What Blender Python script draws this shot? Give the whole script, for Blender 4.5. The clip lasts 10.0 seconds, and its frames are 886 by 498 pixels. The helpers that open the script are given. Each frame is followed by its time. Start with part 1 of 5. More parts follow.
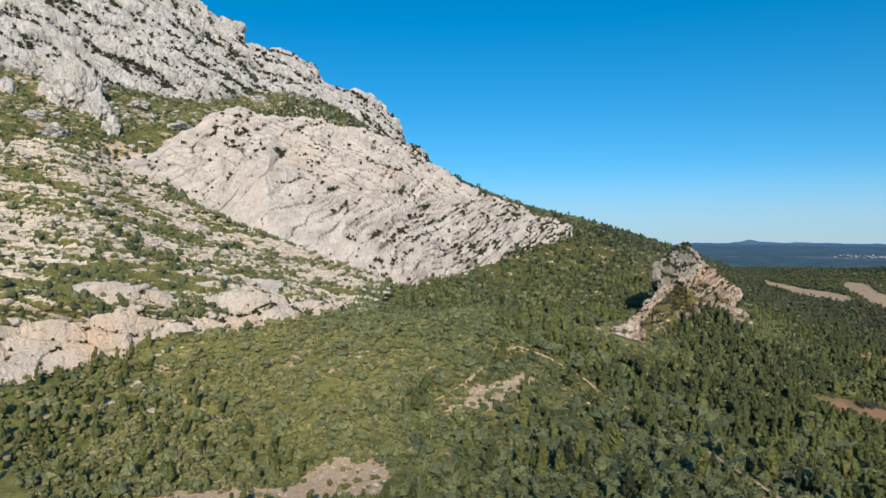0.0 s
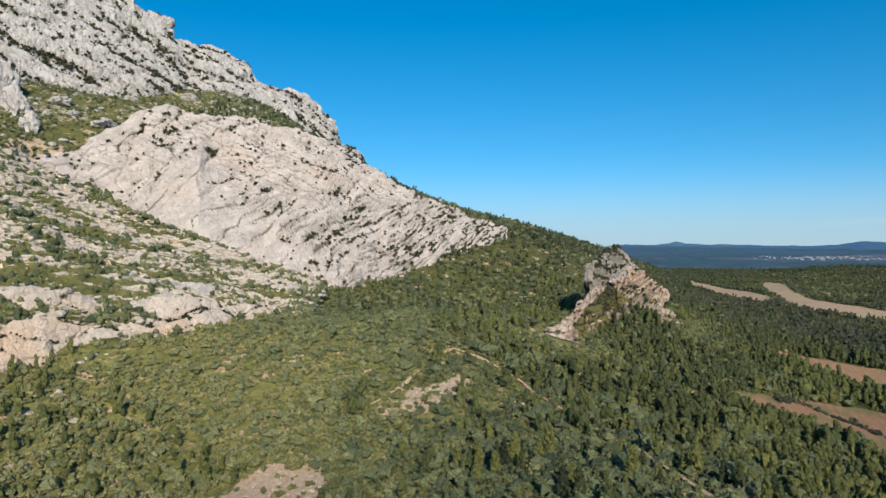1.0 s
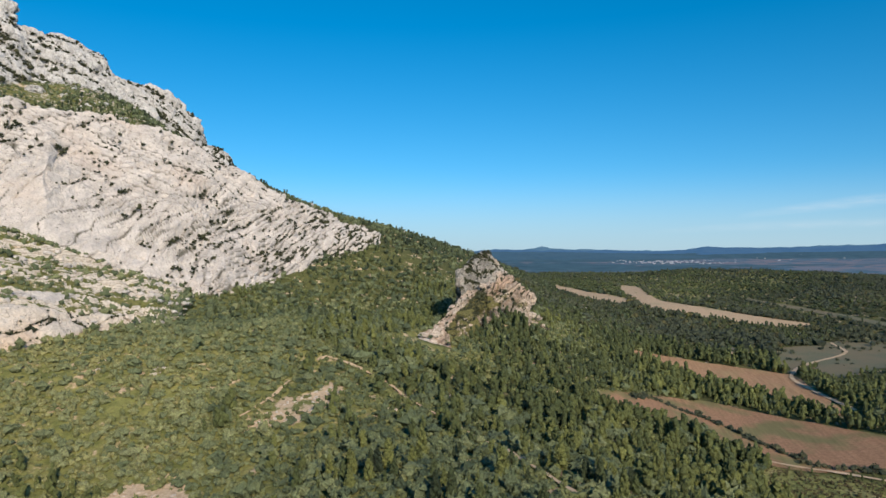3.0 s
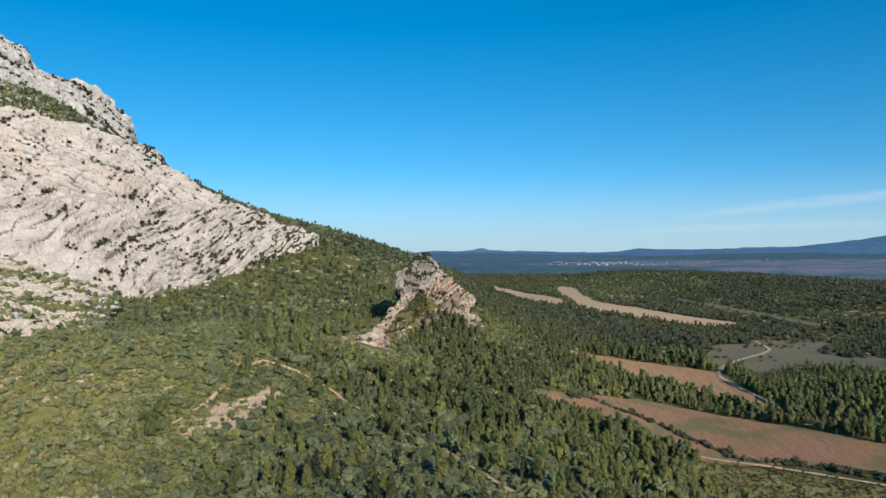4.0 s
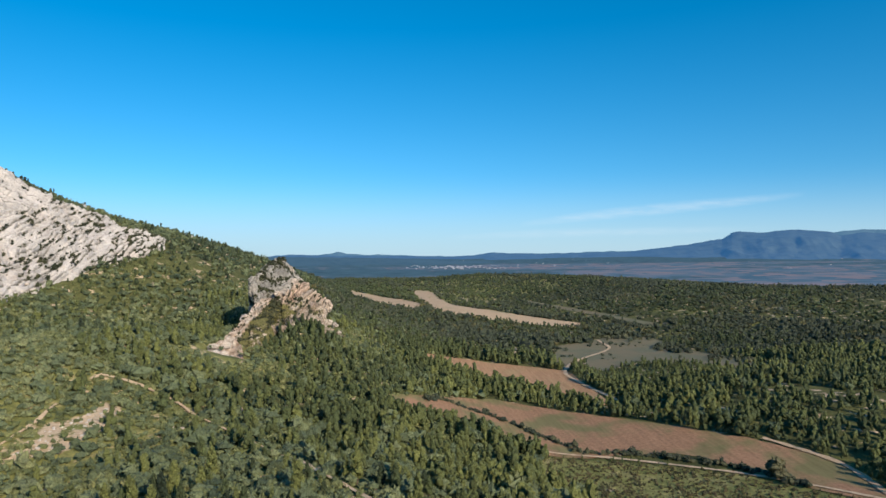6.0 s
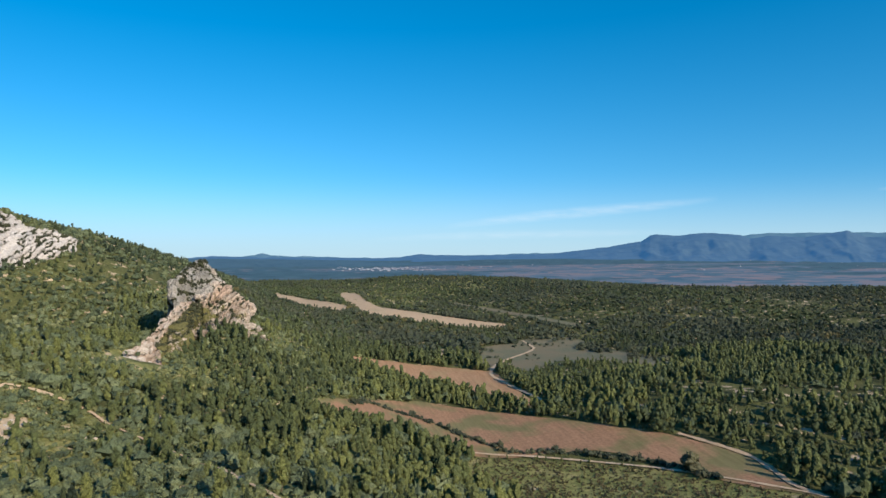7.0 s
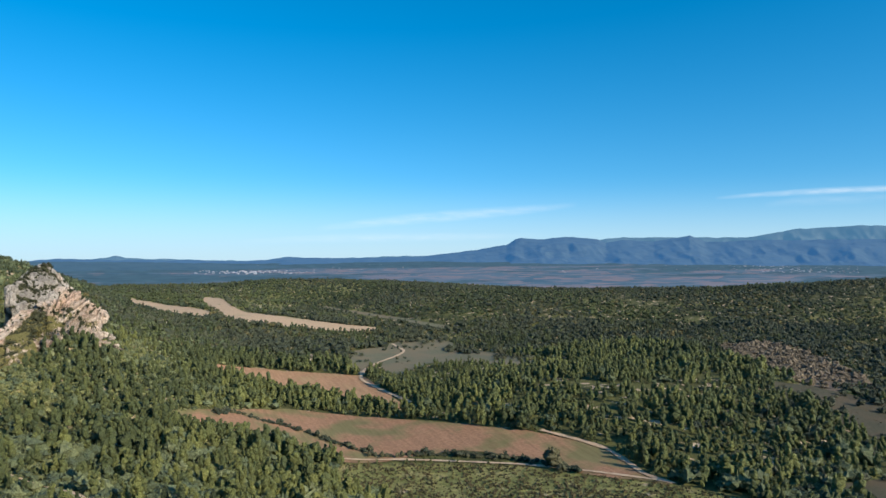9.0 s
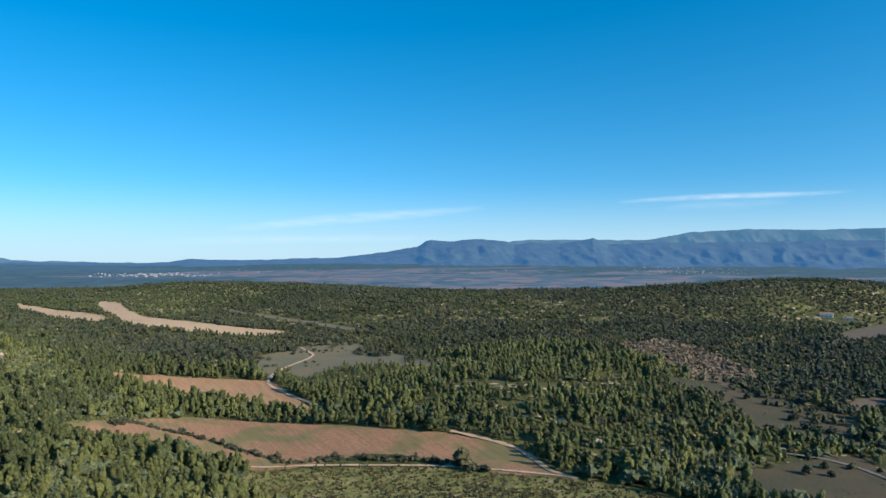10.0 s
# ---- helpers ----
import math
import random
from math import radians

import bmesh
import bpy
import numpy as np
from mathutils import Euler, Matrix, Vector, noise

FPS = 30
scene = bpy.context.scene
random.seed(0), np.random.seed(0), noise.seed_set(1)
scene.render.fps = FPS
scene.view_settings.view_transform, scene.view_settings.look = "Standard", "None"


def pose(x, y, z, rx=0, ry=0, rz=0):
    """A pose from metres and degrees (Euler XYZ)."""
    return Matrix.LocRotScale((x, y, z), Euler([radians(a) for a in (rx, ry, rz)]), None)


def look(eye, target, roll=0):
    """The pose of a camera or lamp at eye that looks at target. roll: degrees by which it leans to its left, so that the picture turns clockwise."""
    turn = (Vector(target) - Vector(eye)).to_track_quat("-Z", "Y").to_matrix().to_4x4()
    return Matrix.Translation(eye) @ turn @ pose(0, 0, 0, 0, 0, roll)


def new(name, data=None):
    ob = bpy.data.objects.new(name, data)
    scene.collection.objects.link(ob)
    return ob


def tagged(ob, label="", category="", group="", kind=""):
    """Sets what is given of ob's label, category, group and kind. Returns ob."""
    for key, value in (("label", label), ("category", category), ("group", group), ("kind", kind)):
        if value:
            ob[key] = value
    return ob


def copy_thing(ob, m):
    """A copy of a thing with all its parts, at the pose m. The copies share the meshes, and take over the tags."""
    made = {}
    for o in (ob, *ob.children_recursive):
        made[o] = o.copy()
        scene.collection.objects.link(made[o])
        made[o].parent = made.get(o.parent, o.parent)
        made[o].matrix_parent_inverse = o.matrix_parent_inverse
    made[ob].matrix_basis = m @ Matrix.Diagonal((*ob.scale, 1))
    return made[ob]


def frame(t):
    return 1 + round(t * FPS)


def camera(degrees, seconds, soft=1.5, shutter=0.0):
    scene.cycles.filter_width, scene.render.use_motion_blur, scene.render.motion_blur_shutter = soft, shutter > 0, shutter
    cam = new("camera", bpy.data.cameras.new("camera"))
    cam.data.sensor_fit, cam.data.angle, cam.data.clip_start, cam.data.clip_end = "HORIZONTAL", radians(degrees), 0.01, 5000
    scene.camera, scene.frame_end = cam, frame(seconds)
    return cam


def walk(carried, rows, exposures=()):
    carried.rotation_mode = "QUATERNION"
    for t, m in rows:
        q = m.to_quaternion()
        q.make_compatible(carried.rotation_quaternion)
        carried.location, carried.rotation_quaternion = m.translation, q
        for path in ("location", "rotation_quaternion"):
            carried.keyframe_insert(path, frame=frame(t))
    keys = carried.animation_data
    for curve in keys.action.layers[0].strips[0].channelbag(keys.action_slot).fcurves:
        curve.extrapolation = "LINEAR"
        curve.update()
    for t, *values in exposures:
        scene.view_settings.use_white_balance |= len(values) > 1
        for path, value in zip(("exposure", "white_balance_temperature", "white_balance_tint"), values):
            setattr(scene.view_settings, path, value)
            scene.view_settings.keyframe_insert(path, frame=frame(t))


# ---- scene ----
cam = camera(64.57, 10.0, soft=1.5)


def heading(x, y, z, yaw, pitch, roll):
    """A camera pose from a compass heading (clockwise from +y), a pitch and a roll in degrees."""
    a, b = radians(yaw), radians(pitch)
    way = Vector((math.sin(a) * math.cos(b), math.cos(a) * math.cos(b), math.sin(b)))
    return look((x, y, z), Vector((x, y, z)) + way * 100, roll)


FLIGHT = [
    (0.0, 0.19, 0.97, 88.07, -26.226, -0.743, -0.318), (0.5, 0.16, 0.92, 88.25, -23.637, -0.679, -0.282), (1.0, 0.14, 0.87, 88.43, -21.002, -0.631, -0.280),
    (1.5, 0.11, 0.82, 88.61, -18.394, -0.539, -0.222), (2.0, 0.09, 0.77, 88.78, -15.709, -0.445, -0.199), (2.5, 0.06, 0.72, 88.96, -13.060, -0.366, -0.172),
    (4.0, -0.02, 0.58, 89.50, -5.699, -0.195, -0.072), (4.5, -0.04, 0.53, 89.67, -2.797, -0.122, -0.017), (5.0, -0.07, 0.48, 89.85, 0.001, -0.044, 0.022),
    (5.5, -0.10, 0.43, 90.03, 2.833, 0.028, 0.016), (7.0, -0.18, 0.28, 90.56, 11.860, 0.261, 0.162), (7.5, -0.20, 0.23, 90.74, 14.344, 0.306, 0.176),
    (8.0, -0.23, 0.18, 90.92, 16.888, 0.360, 0.222), (8.5, -0.25, 0.13, 91.10, 19.456, 0.426, 0.245), (9.0, -0.28, 0.08, 91.27, 22.422, 0.516, 0.259),
    (9.5, -0.31, 0.03, 91.45, 25.821, 0.573, 0.249), (10.0, -0.33, -0.02, 91.63, 29.709, 0.697, 0.249),
]
walk(cam, [(t, heading(*row)) for t, *row in FLIGHT], [(0.0, -0.14), (5.0, 0.0), (10.0, 0.27)])

# ---- sky and sun ----
SUN_AZ, SUN_EL = 150, 26
world = bpy.data.worlds.new("sky")
scene.world = world
world.use_nodes = True
wn = world.node_tree.nodes
sky = wn.new("ShaderNodeTexSky")
sky.sky_type, sky.sun_disc = "NISHITA", False
sky.sun_elevation, sky.sun_rotation = radians(SUN_EL), radians(SUN_AZ)
sky.altitude, sky.air_density, sky.dust_density, sky.ozone_density = 400, 1.0, 1.0, 3.0
wn["Background"].inputs["Strength"].default_value = 0.085
wl = world.node_tree.links
coord = wn.new("ShaderNodeTexCoord")
lift = wn.new("ShaderNodeVectorMath")
lift.operation, lift.inputs[1].default_value = "ADD", (0, 0, 0.085)
unit = wn.new("ShaderNodeVectorMath")
unit.operation = "NORMALIZE"
wl.new(coord.outputs["Generated"], lift.inputs[0])
wl.new(lift.outputs[0], unit.inputs[0])
wl.new(unit.outputs[0], sky.inputs["Vector"])
clear = wn.new("ShaderNodeHueSaturation")
clear.inputs["Hue"].default_value = 0.492
clear.inputs["Saturation"].default_value, clear.inputs["Value"].default_value = 1.46, 1.83
wl.new(sky.outputs[0], clear.inputs["Color"])
apart = wn.new("ShaderNodeSeparateXYZ")
wl.new(coord.outputs["Generated"], apart.inputs[0])
low = wn.new("ShaderNodeMapRange")   # pale haze that thins out with height, all round
low.interpolation_type = "SMOOTHERSTEP"
low.inputs["From Min"].default_value, low.inputs["From Max"].default_value = -0.05, 0.125
low.inputs["To Min"].default_value, low.inputs["To Max"].default_value = 0.95, 0.0
wl.new(apart.outputs["Z"], low.inputs["Value"])
veil = wn.new("ShaderNodeMix")
veil.data_type = "RGBA"
veil.inputs[7].default_value = (5.6, 7.5, 8.7, 1)
wl.new(low.outputs[0], veil.inputs[0])
wl.new(clear.outputs[0], veil.inputs[6])
wl.new(veil.outputs[2], wn["Background"].inputs[0])
sun_data = bpy.data.lights.new("sun", "SUN")
sun_data.energy, sun_data.angle, sun_data.color = 5.0, radians(0.5), (1.0, 0.87, 0.68)
sun = new("sun", sun_data)
_a, _e = radians(SUN_AZ), radians(SUN_EL)
sun.matrix_world = look((math.sin(_a) * 300, math.cos(_a) * 300 - 100, 300), (math.sin(_a) * 300 - math.sin(_a) * math.cos(_e), math.cos(_a) * 300 - 100 - math.cos(_a) * math.cos(_e), 300 - math.sin(_e)))


# ---- noise ----
def hashed(i, j, k, seed):
    h = (i * 374761393 + j * 668265263 + k * 2147483647 + seed * 1442695041) & 0xFFFFFFFF
    h = ((h ^ (h >> 13)) * 1274126177) & 0xFFFFFFFF
    return ((h ^ (h >> 16)) & 0xFFFF) / 65535.0


def vnoise(p, seed=0):
    """Smooth value noise, -1 to 1, at an array of points."""
    p = np.asarray(p, float)
    f = np.floor(p)
    i, j, k = f.astype(np.int64).T
    u, v, w = ((p - f) ** 2 * (3 - 2 * (p - f))).T
    out = 0
    for a in (0, 1):
        for b in (0, 1):
            for c in (0, 1):
                out = out + hashed(i + a, j + b, k + c, seed) * (u if a else 1 - u) * (v if b else 1 - v) * (w if c else 1 - w)
    return out * 2 - 1


def fbm(p, octaves=4, seed=0, gain=0.5):
    p, total, amp = np.asarray(p, float), 0, 1.0
    for n in range(octaves):
        total = total + amp * vnoise(p * 2.03 ** n + 17.3 * n, seed + n)
        amp *= gain
    return total


def ridged(p, octaves=3, seed=0):
    p, total, amp = np.asarray(p, float), 0, 1.0
    for n in range(octaves):
        total = total + amp * (1 - 2 * np.abs(vnoise(p * 2.1 ** n + 5.1 * n, seed + n)))
        amp *= 0.5
    return total


def flat(x, y, scale):
    return np.stack([x / scale, y / scale, 0 * x + 0.37], -1)


# ---- lie of the land ----
KX = np.array([-1100, -700, -480, -330, -220, -120, -20, 90, 250, 500, 1000.0])
KY = np.array([-300, 0, 150, 260, 360, 470, 620, 850, 1300.0])
LAND = np.array([[89, 93, 139, 182, 219, 254, 300, 329, 252], [52, 67, 144, 220, 283, 298, 304, 262, 146], [28, 66, 125, 165, 193, 220, 253, 178, 23], [23, 40, 86, 104, 107, 157, 166, 49, -39], [22, 30, 38, 57, 50, 71, 114, 93, -42], [21, 24, 18, 44, 49, 41, 72, 75, 22], [15, 18, 35, 22, 31, 32, 30, 32, 32], [9, 10, 12, -4, -2, 3, 11, 24, 32], [-1, -2, -1, 3, 13, 6, 2, 13, 41], [-1, -3, -1, 1, 5, 14, 8, 30, 33], [0, 1, 16, 28, 32, 13, 57, 45, -1]], float)


def spread(k, q):
    """Cubic weights of the knots k at the places q."""
    n = len(k)
    q = np.clip(q, k[0], k[-1])
    i = np.clip(np.searchsorted(k, q, side="right") - 1, 0, n - 2)
    h = k[i + 1] - k[i]
    t = (q - k[i]) / h
    slope, eye = np.zeros((n, n)), np.eye(n)
    for j in range(n):
        a, b = max(j - 1, 0), min(j + 1, n - 1)
        slope[j, b] += 1 / (k[b] - k[a])
        slope[j, a] -= 1 / (k[b] - k[a])
    return ((2 * t**3 - 3 * t**2 + 1)[:, None] * eye[i] + (3 * t**2 - 2 * t**3)[:, None] * eye[i + 1]
            + ((t**3 - 2 * t**2 + t) * h)[:, None] * slope[i] + ((t**3 - t**2) * h)[:, None] * slope[i + 1])


def broad(x, y):
    """The broad height of the land."""
    x, y = np.atleast_1d(np.asarray(x, float)), np.atleast_1d(np.asarray(y, float))
    z = np.empty(len(x))
    for s in range(0, len(x), 40000):
        e = slice(s, s + 40000)
        z[e] = np.einsum("ki,ki->k", spread(KX, x[e]) @ LAND, spread(KY, y[e]))
    out = np.clip(np.maximum(np.abs(x) - 1000, np.maximum(y - 1300, -300 - y)) / 700, 0, 1)
    out = out * out * (3 - 2 * out)
    return z * (1 - out) + 12 * out


def ground_height(x, y):
    x, y = np.atleast_1d(np.asarray(x, float)), np.atleast_1d(np.asarray(y, float))
    z = broad(x, y)
    z = z + 11 * np.exp(-((x + 40) / 24) ** 2 - ((y - 414) / 26) ** 2)   # the knoll under the outcrop
    rough = np.clip((z - 14) / 25, 0, 1)
    z = z + rough * (1.6 * fbm(flat(x, y, 45), 3, 11) + 0.7 * fbm(flat(x, y, 9), 2, 31))
    return z


# ---- meshes ----
def raw_mesh(name, verts, tris, smooth=True):
    verts, tris = np.asarray(verts, np.float32), np.asarray(tris, np.int32)
    m = bpy.data.meshes.new(name)
    k = tris.shape[1]
    m.vertices.add(len(verts))
    m.vertices.foreach_set("co", verts.ravel())
    m.loops.add(tris.size)
    m.loops.foreach_set("vertex_index", tris.ravel())
    m.polygons.add(len(tris))
    m.polygons.foreach_set("loop_start", np.arange(0, tris.size, k, dtype=np.int32))
    m.polygons.foreach_set("use_smooth", np.full(len(tris), smooth))
    m.update(calc_edges=True)
    return m


def grid_faces(nu, nv):
    i = np.arange((nu - 1) * (nv - 1))
    a = (i // (nv - 1)) * nv + i % (nv - 1)
    return np.stack([a, a + nv, a + nv + 1, a + 1], -1)


def thing(name, mesh, material, label="", category="", kind="", group="", parent=None):
    ob = new(name, mesh)
    if material:
        mesh.materials.append(material)
    ob.parent = parent
    return tagged(ob, label, category, group, kind)


def along(points, n):
    """n points evenly along a smooth line through the given points."""
    p = np.array(points, float)
    d = np.r_[0, np.cumsum(np.linalg.norm(np.diff(p, axis=0), axis=1))]
    q = np.linspace(0, d[-1], n)
    k = spread(d, q)
    return k @ p


# ---- materials ----
def mat(name, rough=0.9):
    m = bpy.data.materials.new(name)
    m.use_nodes = True
    b = m.node_tree.nodes["Principled BSDF"]
    b.inputs["Roughness"].default_value = rough
    b.inputs["Specular IOR Level"].default_value = 0.2
    return m, m.node_tree.nodes, m.node_tree.links, b


def node(nodes, kind, **values):
    n = nodes.new(kind)
    for key, value in values.items():
        n.inputs[key.replace("_", " ")].default_value = value
    return n


def tex(nodes, links, scale, detail=4, rough=0.55, stretch=None, turn=(0, 0, 0)):
    """Noise in metres: scale is features per metre."""
    g = nodes.new("ShaderNodeNewGeometry")
    mp = nodes.new("ShaderNodeMapping")
    mp.inputs["Scale"].default_value = stretch or (1, 1, 1)
    mp.inputs["Rotation"].default_value = [radians(a) for a in turn]
    links.new(g.outputs["Position"], mp.inputs["Vector"])
    n = node(nodes, "ShaderNodeTexNoise", Scale=scale, Detail=detail, Roughness=rough)
    links.new(mp.outputs[0], n.inputs["Vector"])
    return n.outputs["Fac"]


def ramp(nodes, links, fac, stops):
    r = nodes.new("ShaderNodeValToRGB")
    e = r.color_ramp.elements
    while len(e) < len(stops):
        e.new(0.5)
    for el, (pos, col) in zip(e, stops):
        el.position, el.color = pos, (*col, 1) if len(col) == 3 else col
    links.new(fac, r.inputs[0])
    return r.outputs[0]


def mix(nodes, links, fac, a, b, kind="MIX"):
    n = nodes.new("ShaderNodeMix")
    n.data_type, n.blend_type = "RGBA", kind
    for sock, v in ((n.inputs[0], fac), (n.inputs[6], a), (n.inputs[7], b)):
        if isinstance(v, (int, float)):
            sock.default_value = v
        elif isinstance(v, tuple):
            sock.default_value = (*v, 1)
        else:
            links.new(v, sock)
    return n.outputs[2]


def bump(nodes, links, b, height, strength, dist):
    n = node(nodes, "ShaderNodeBump", Strength=strength, Distance=dist)
    links.new(height, n.inputs["Height"])
    links.new(n.outputs[0], b.inputs["Normal"])


def foliage(name, dark, mid, light):
    """Leaves whose tone goes from tree to tree, with a finer grain from spray to spray."""
    m, n, l, b = mat(name, 0.7)
    att, info, g = n.new("ShaderNodeAttribute"), n.new("ShaderNodeObjectInfo"), n.new("ShaderNodeNewGeometry")
    att.attribute_name = "tone"
    add, wrap = n.new("ShaderNodeMath"), n.new("ShaderNodeMath")
    wrap.operation, wrap.inputs[1].default_value = "FRACT", 0
    own = n.new("ShaderNodeMath")
    own.operation, own.inputs[1].default_value = "MULTIPLY", 0.999
    l.new(info.outputs["Random"], own.inputs[0])
    some = n.new("ShaderNodeMath")
    some.operation, some.inputs[1].default_value = "LESS_THAN", 0.0001
    l.new(att.outputs["Fac"], some.inputs[0])
    pick = n.new("ShaderNodeMath")
    pick.operation = "MULTIPLY"
    l.new(own.outputs[0], pick.inputs[0])
    l.new(some.outputs[0], pick.inputs[1])
    l.new(att.outputs["Fac"], add.inputs[0])
    l.new(pick.outputs[0], add.inputs[1])
    col = ramp(n, l, add.outputs[0], [(0.0, dark), (0.5, mid), (1.0, light)])
    col = mix(n, l, 0.28, col, ramp(n, l, g.outputs["Random Per Island"], [(0.0, (0.45, 0.45, 0.5)), (1.0, (1.5, 1.5, 1.35))]), "MULTIPLY")
    fine = tex(n, l, 1.9, 4, 0.75)
    # Noise puts the light and dark between needle clusters into the colour.
    col = mix(n, l, 0.8, col, ramp(n, l, fine, [(0.32, (0.38, 0.38, 0.38)), (0.5, (0.95, 0.95, 0.95)), (0.68, (1.55, 1.55, 1.5))]), "MULTIPLY")
    l.new(col, b.inputs["Base Color"])
    bump(n, l, b, fine, 1.0, 0.5)
    return m


M_PINE = foliage("pine_needles", (0.025, 0.036, 0.021), (0.068, 0.085, 0.034), (0.146, 0.157, 0.050))
M_OAK = foliage("oak_leaves", (0.052, 0.073, 0.044), (0.133, 0.159, 0.083), (0.247, 0.257, 0.124))
M_SHRUB = foliage("scrub_leaves", (0.092, 0.108, 0.045), (0.169, 0.182, 0.077), (0.284, 0.271, 0.121))
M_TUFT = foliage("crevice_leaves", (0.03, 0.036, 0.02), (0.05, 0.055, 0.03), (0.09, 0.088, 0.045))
# The blue in this leaf colour is raised for aerial haze.
M_FAR = foliage("hazed_leaves", (0.025, 0.036, 0.026), (0.057, 0.067, 0.042), (0.118, 0.113, 0.063))
M_RUST = foliage("autumn_leaves", (0.060, 0.064, 0.032), (0.084, 0.080, 0.036), (0.124, 0.100, 0.040))
M_BROWN = foliage("bare_twigs", (0.095, 0.08, 0.055), (0.155, 0.125, 0.09), (0.20, 0.16, 0.11))


def bark():
    m, n, l, b = mat("bark", 0.95)
    l.new(ramp(n, l, tex(n, l, 4, 4), [(0.3, (0.05, 0.038, 0.03)), (0.7, (0.16, 0.12, 0.09))]), b.inputs["Base Color"])
    return m


M_BARK = bark()


def crack(nodes, links, scale, stretch, turn):
    """Distance to the nearest joint of a broken, warped bed pattern."""
    g = nodes.new("ShaderNodeNewGeometry")
    warp = node(nodes, "ShaderNodeTexNoise", Scale=scale * 1.6, Detail=4, Roughness=0.6)
    links.new(g.outputs["Position"], warp.inputs["Vector"])
    scl = nodes.new("ShaderNodeVectorMath")
    scl.operation, scl.inputs["Scale"].default_value = "SCALE", 0.9 / scale
    links.new(warp.outputs["Color"], scl.inputs[0])
    add = nodes.new("ShaderNodeVectorMath")
    links.new(g.outputs["Position"], add.inputs[0])
    links.new(scl.outputs[0], add.inputs[1])
    mp = nodes.new("ShaderNodeMapping")
    mp.inputs["Scale"].default_value = stretch
    mp.inputs["Rotation"].default_value = [radians(a) for a in turn]
    links.new(add.outputs[0], mp.inputs["Vector"])
    v = node(nodes, "ShaderNodeTexVoronoi", Scale=scale)
    v.feature = "DISTANCE_TO_EDGE"
    links.new(mp.outputs[0], v.inputs["Vector"])
    return v.outputs["Distance"]


def limestone(name, pale, grey, warm, amount, turn=(0, 0, 0), stretch=(1, 1, 1), dark=(0.16, 0.15, 0.13), joints=((0.055, 0.035, 0.8), (0.19, 0.05, 0.5)), grassy=False, open_joints=False):
    m, n, l, b = mat(name, 0.92)
    broad_n = tex(n, l, 0.025, 4)
    streak = tex(n, l, 0.12, 6, 0.65, stretch, turn)
    grain = tex(n, l, 0.9, 6, 0.7)
    col = mix(n, l, ramp(n, l, streak, [(0.35, (0, 0, 0)), (0.62, (1, 1, 1))]), grey, pale)
    col = mix(n, l, ramp(n, l, broad_n, [(0.62 - amount, (0, 0, 0)), (0.74 - amount * 0.6, (1, 1, 1))]), col, mix(n, l, 0.6, col, warm))
    col = mix(n, l, 0.5, col, ramp(n, l, grain, [(0.32, (0.62, 0.6, 0.57)), (0.6, (1.08, 1.08, 1.08))]), "MULTIPLY")
    pits = tex(n, l, 0.33, 5, 0.72, stretch, turn)
    for cell, width, deep in joints:
        joint = crack(n, l, cell, stretch, turn)
        col = mix(n, l, ramp(n, l, joint, [(0.0, (deep, deep, deep)), (width, (0, 0, 0))]), col, dark)
    col = mix(n, l, ramp(n, l, pits, [(0.30, (1, 1, 1)), (0.40, (0, 0, 0))]), col, dark)
    if open_joints:
        gap = n.new("ShaderNodeAttribute")
        gap.attribute_name = "joint"
        col = mix(n, l, ramp(n, l, gap.outputs["Fac"], [(0.1, (0, 0, 0)), (0.6, (0.9, 0.9, 0.9))]), col, (0.13, 0.12, 0.095))
    if grassy:
        layer = n.new("ShaderNodeAttribute")
        layer.attribute_name = "layer"
        col = mix(n, l, 0.62, col, mix(n, l, 1.0, ramp(n, l, layer.outputs["Fac"], [(0.0, (0.64, 0.56, 0.48)), (0.34, (0.52, 0.44, 0.37)), (0.5, (0.52, 0.37, 0.29)), (0.62, (0.66, 0.57, 0.48)), (0.8, (0.40, 0.35, 0.31)), (0.9, (0.55, 0.42, 0.34)), (1.0, (0.62, 0.55, 0.48))]), ramp(n, l, grain, [(0.3, (0.55, 0.55, 0.55)), (0.62, (1.15, 1.15, 1.15))]), "MULTIPLY"))
        bed = n.new("ShaderNodeAttribute")
        bed.attribute_name = "bed"
        col = mix(n, l, ramp(n, l, bed.outputs["Fac"], [(0.0, (0.9, 0.9, 0.9)), (0.22, (0.55, 0.55, 0.55)), (0.5, (0, 0, 0))]), col, (0.21, 0.15, 0.105))
        att = n.new("ShaderNodeAttribute")
        att.attribute_name = "grassy"
        add = n.new("ShaderNodeMath")
        l.new(att.outputs["Fac"], add.inputs[0])
        l.new(tex(n, l, 0.25, 5, 0.65), add.inputs[1])
        col = mix(n, l, ramp(n, l, add.outputs[0], [(0.94, (0, 0, 0)), (1.0, (1, 1, 1))]), col, ramp(n, l, grain, [(0.3, (0.10, 0.10, 0.035)), (0.7, (0.19, 0.165, 0.065))]))
    l.new(col, b.inputs["Base Color"])
    both = mix(n, l, 0.45, streak, grain)
    bump(n, l, b, both, 1.0, 2.2)
    return m


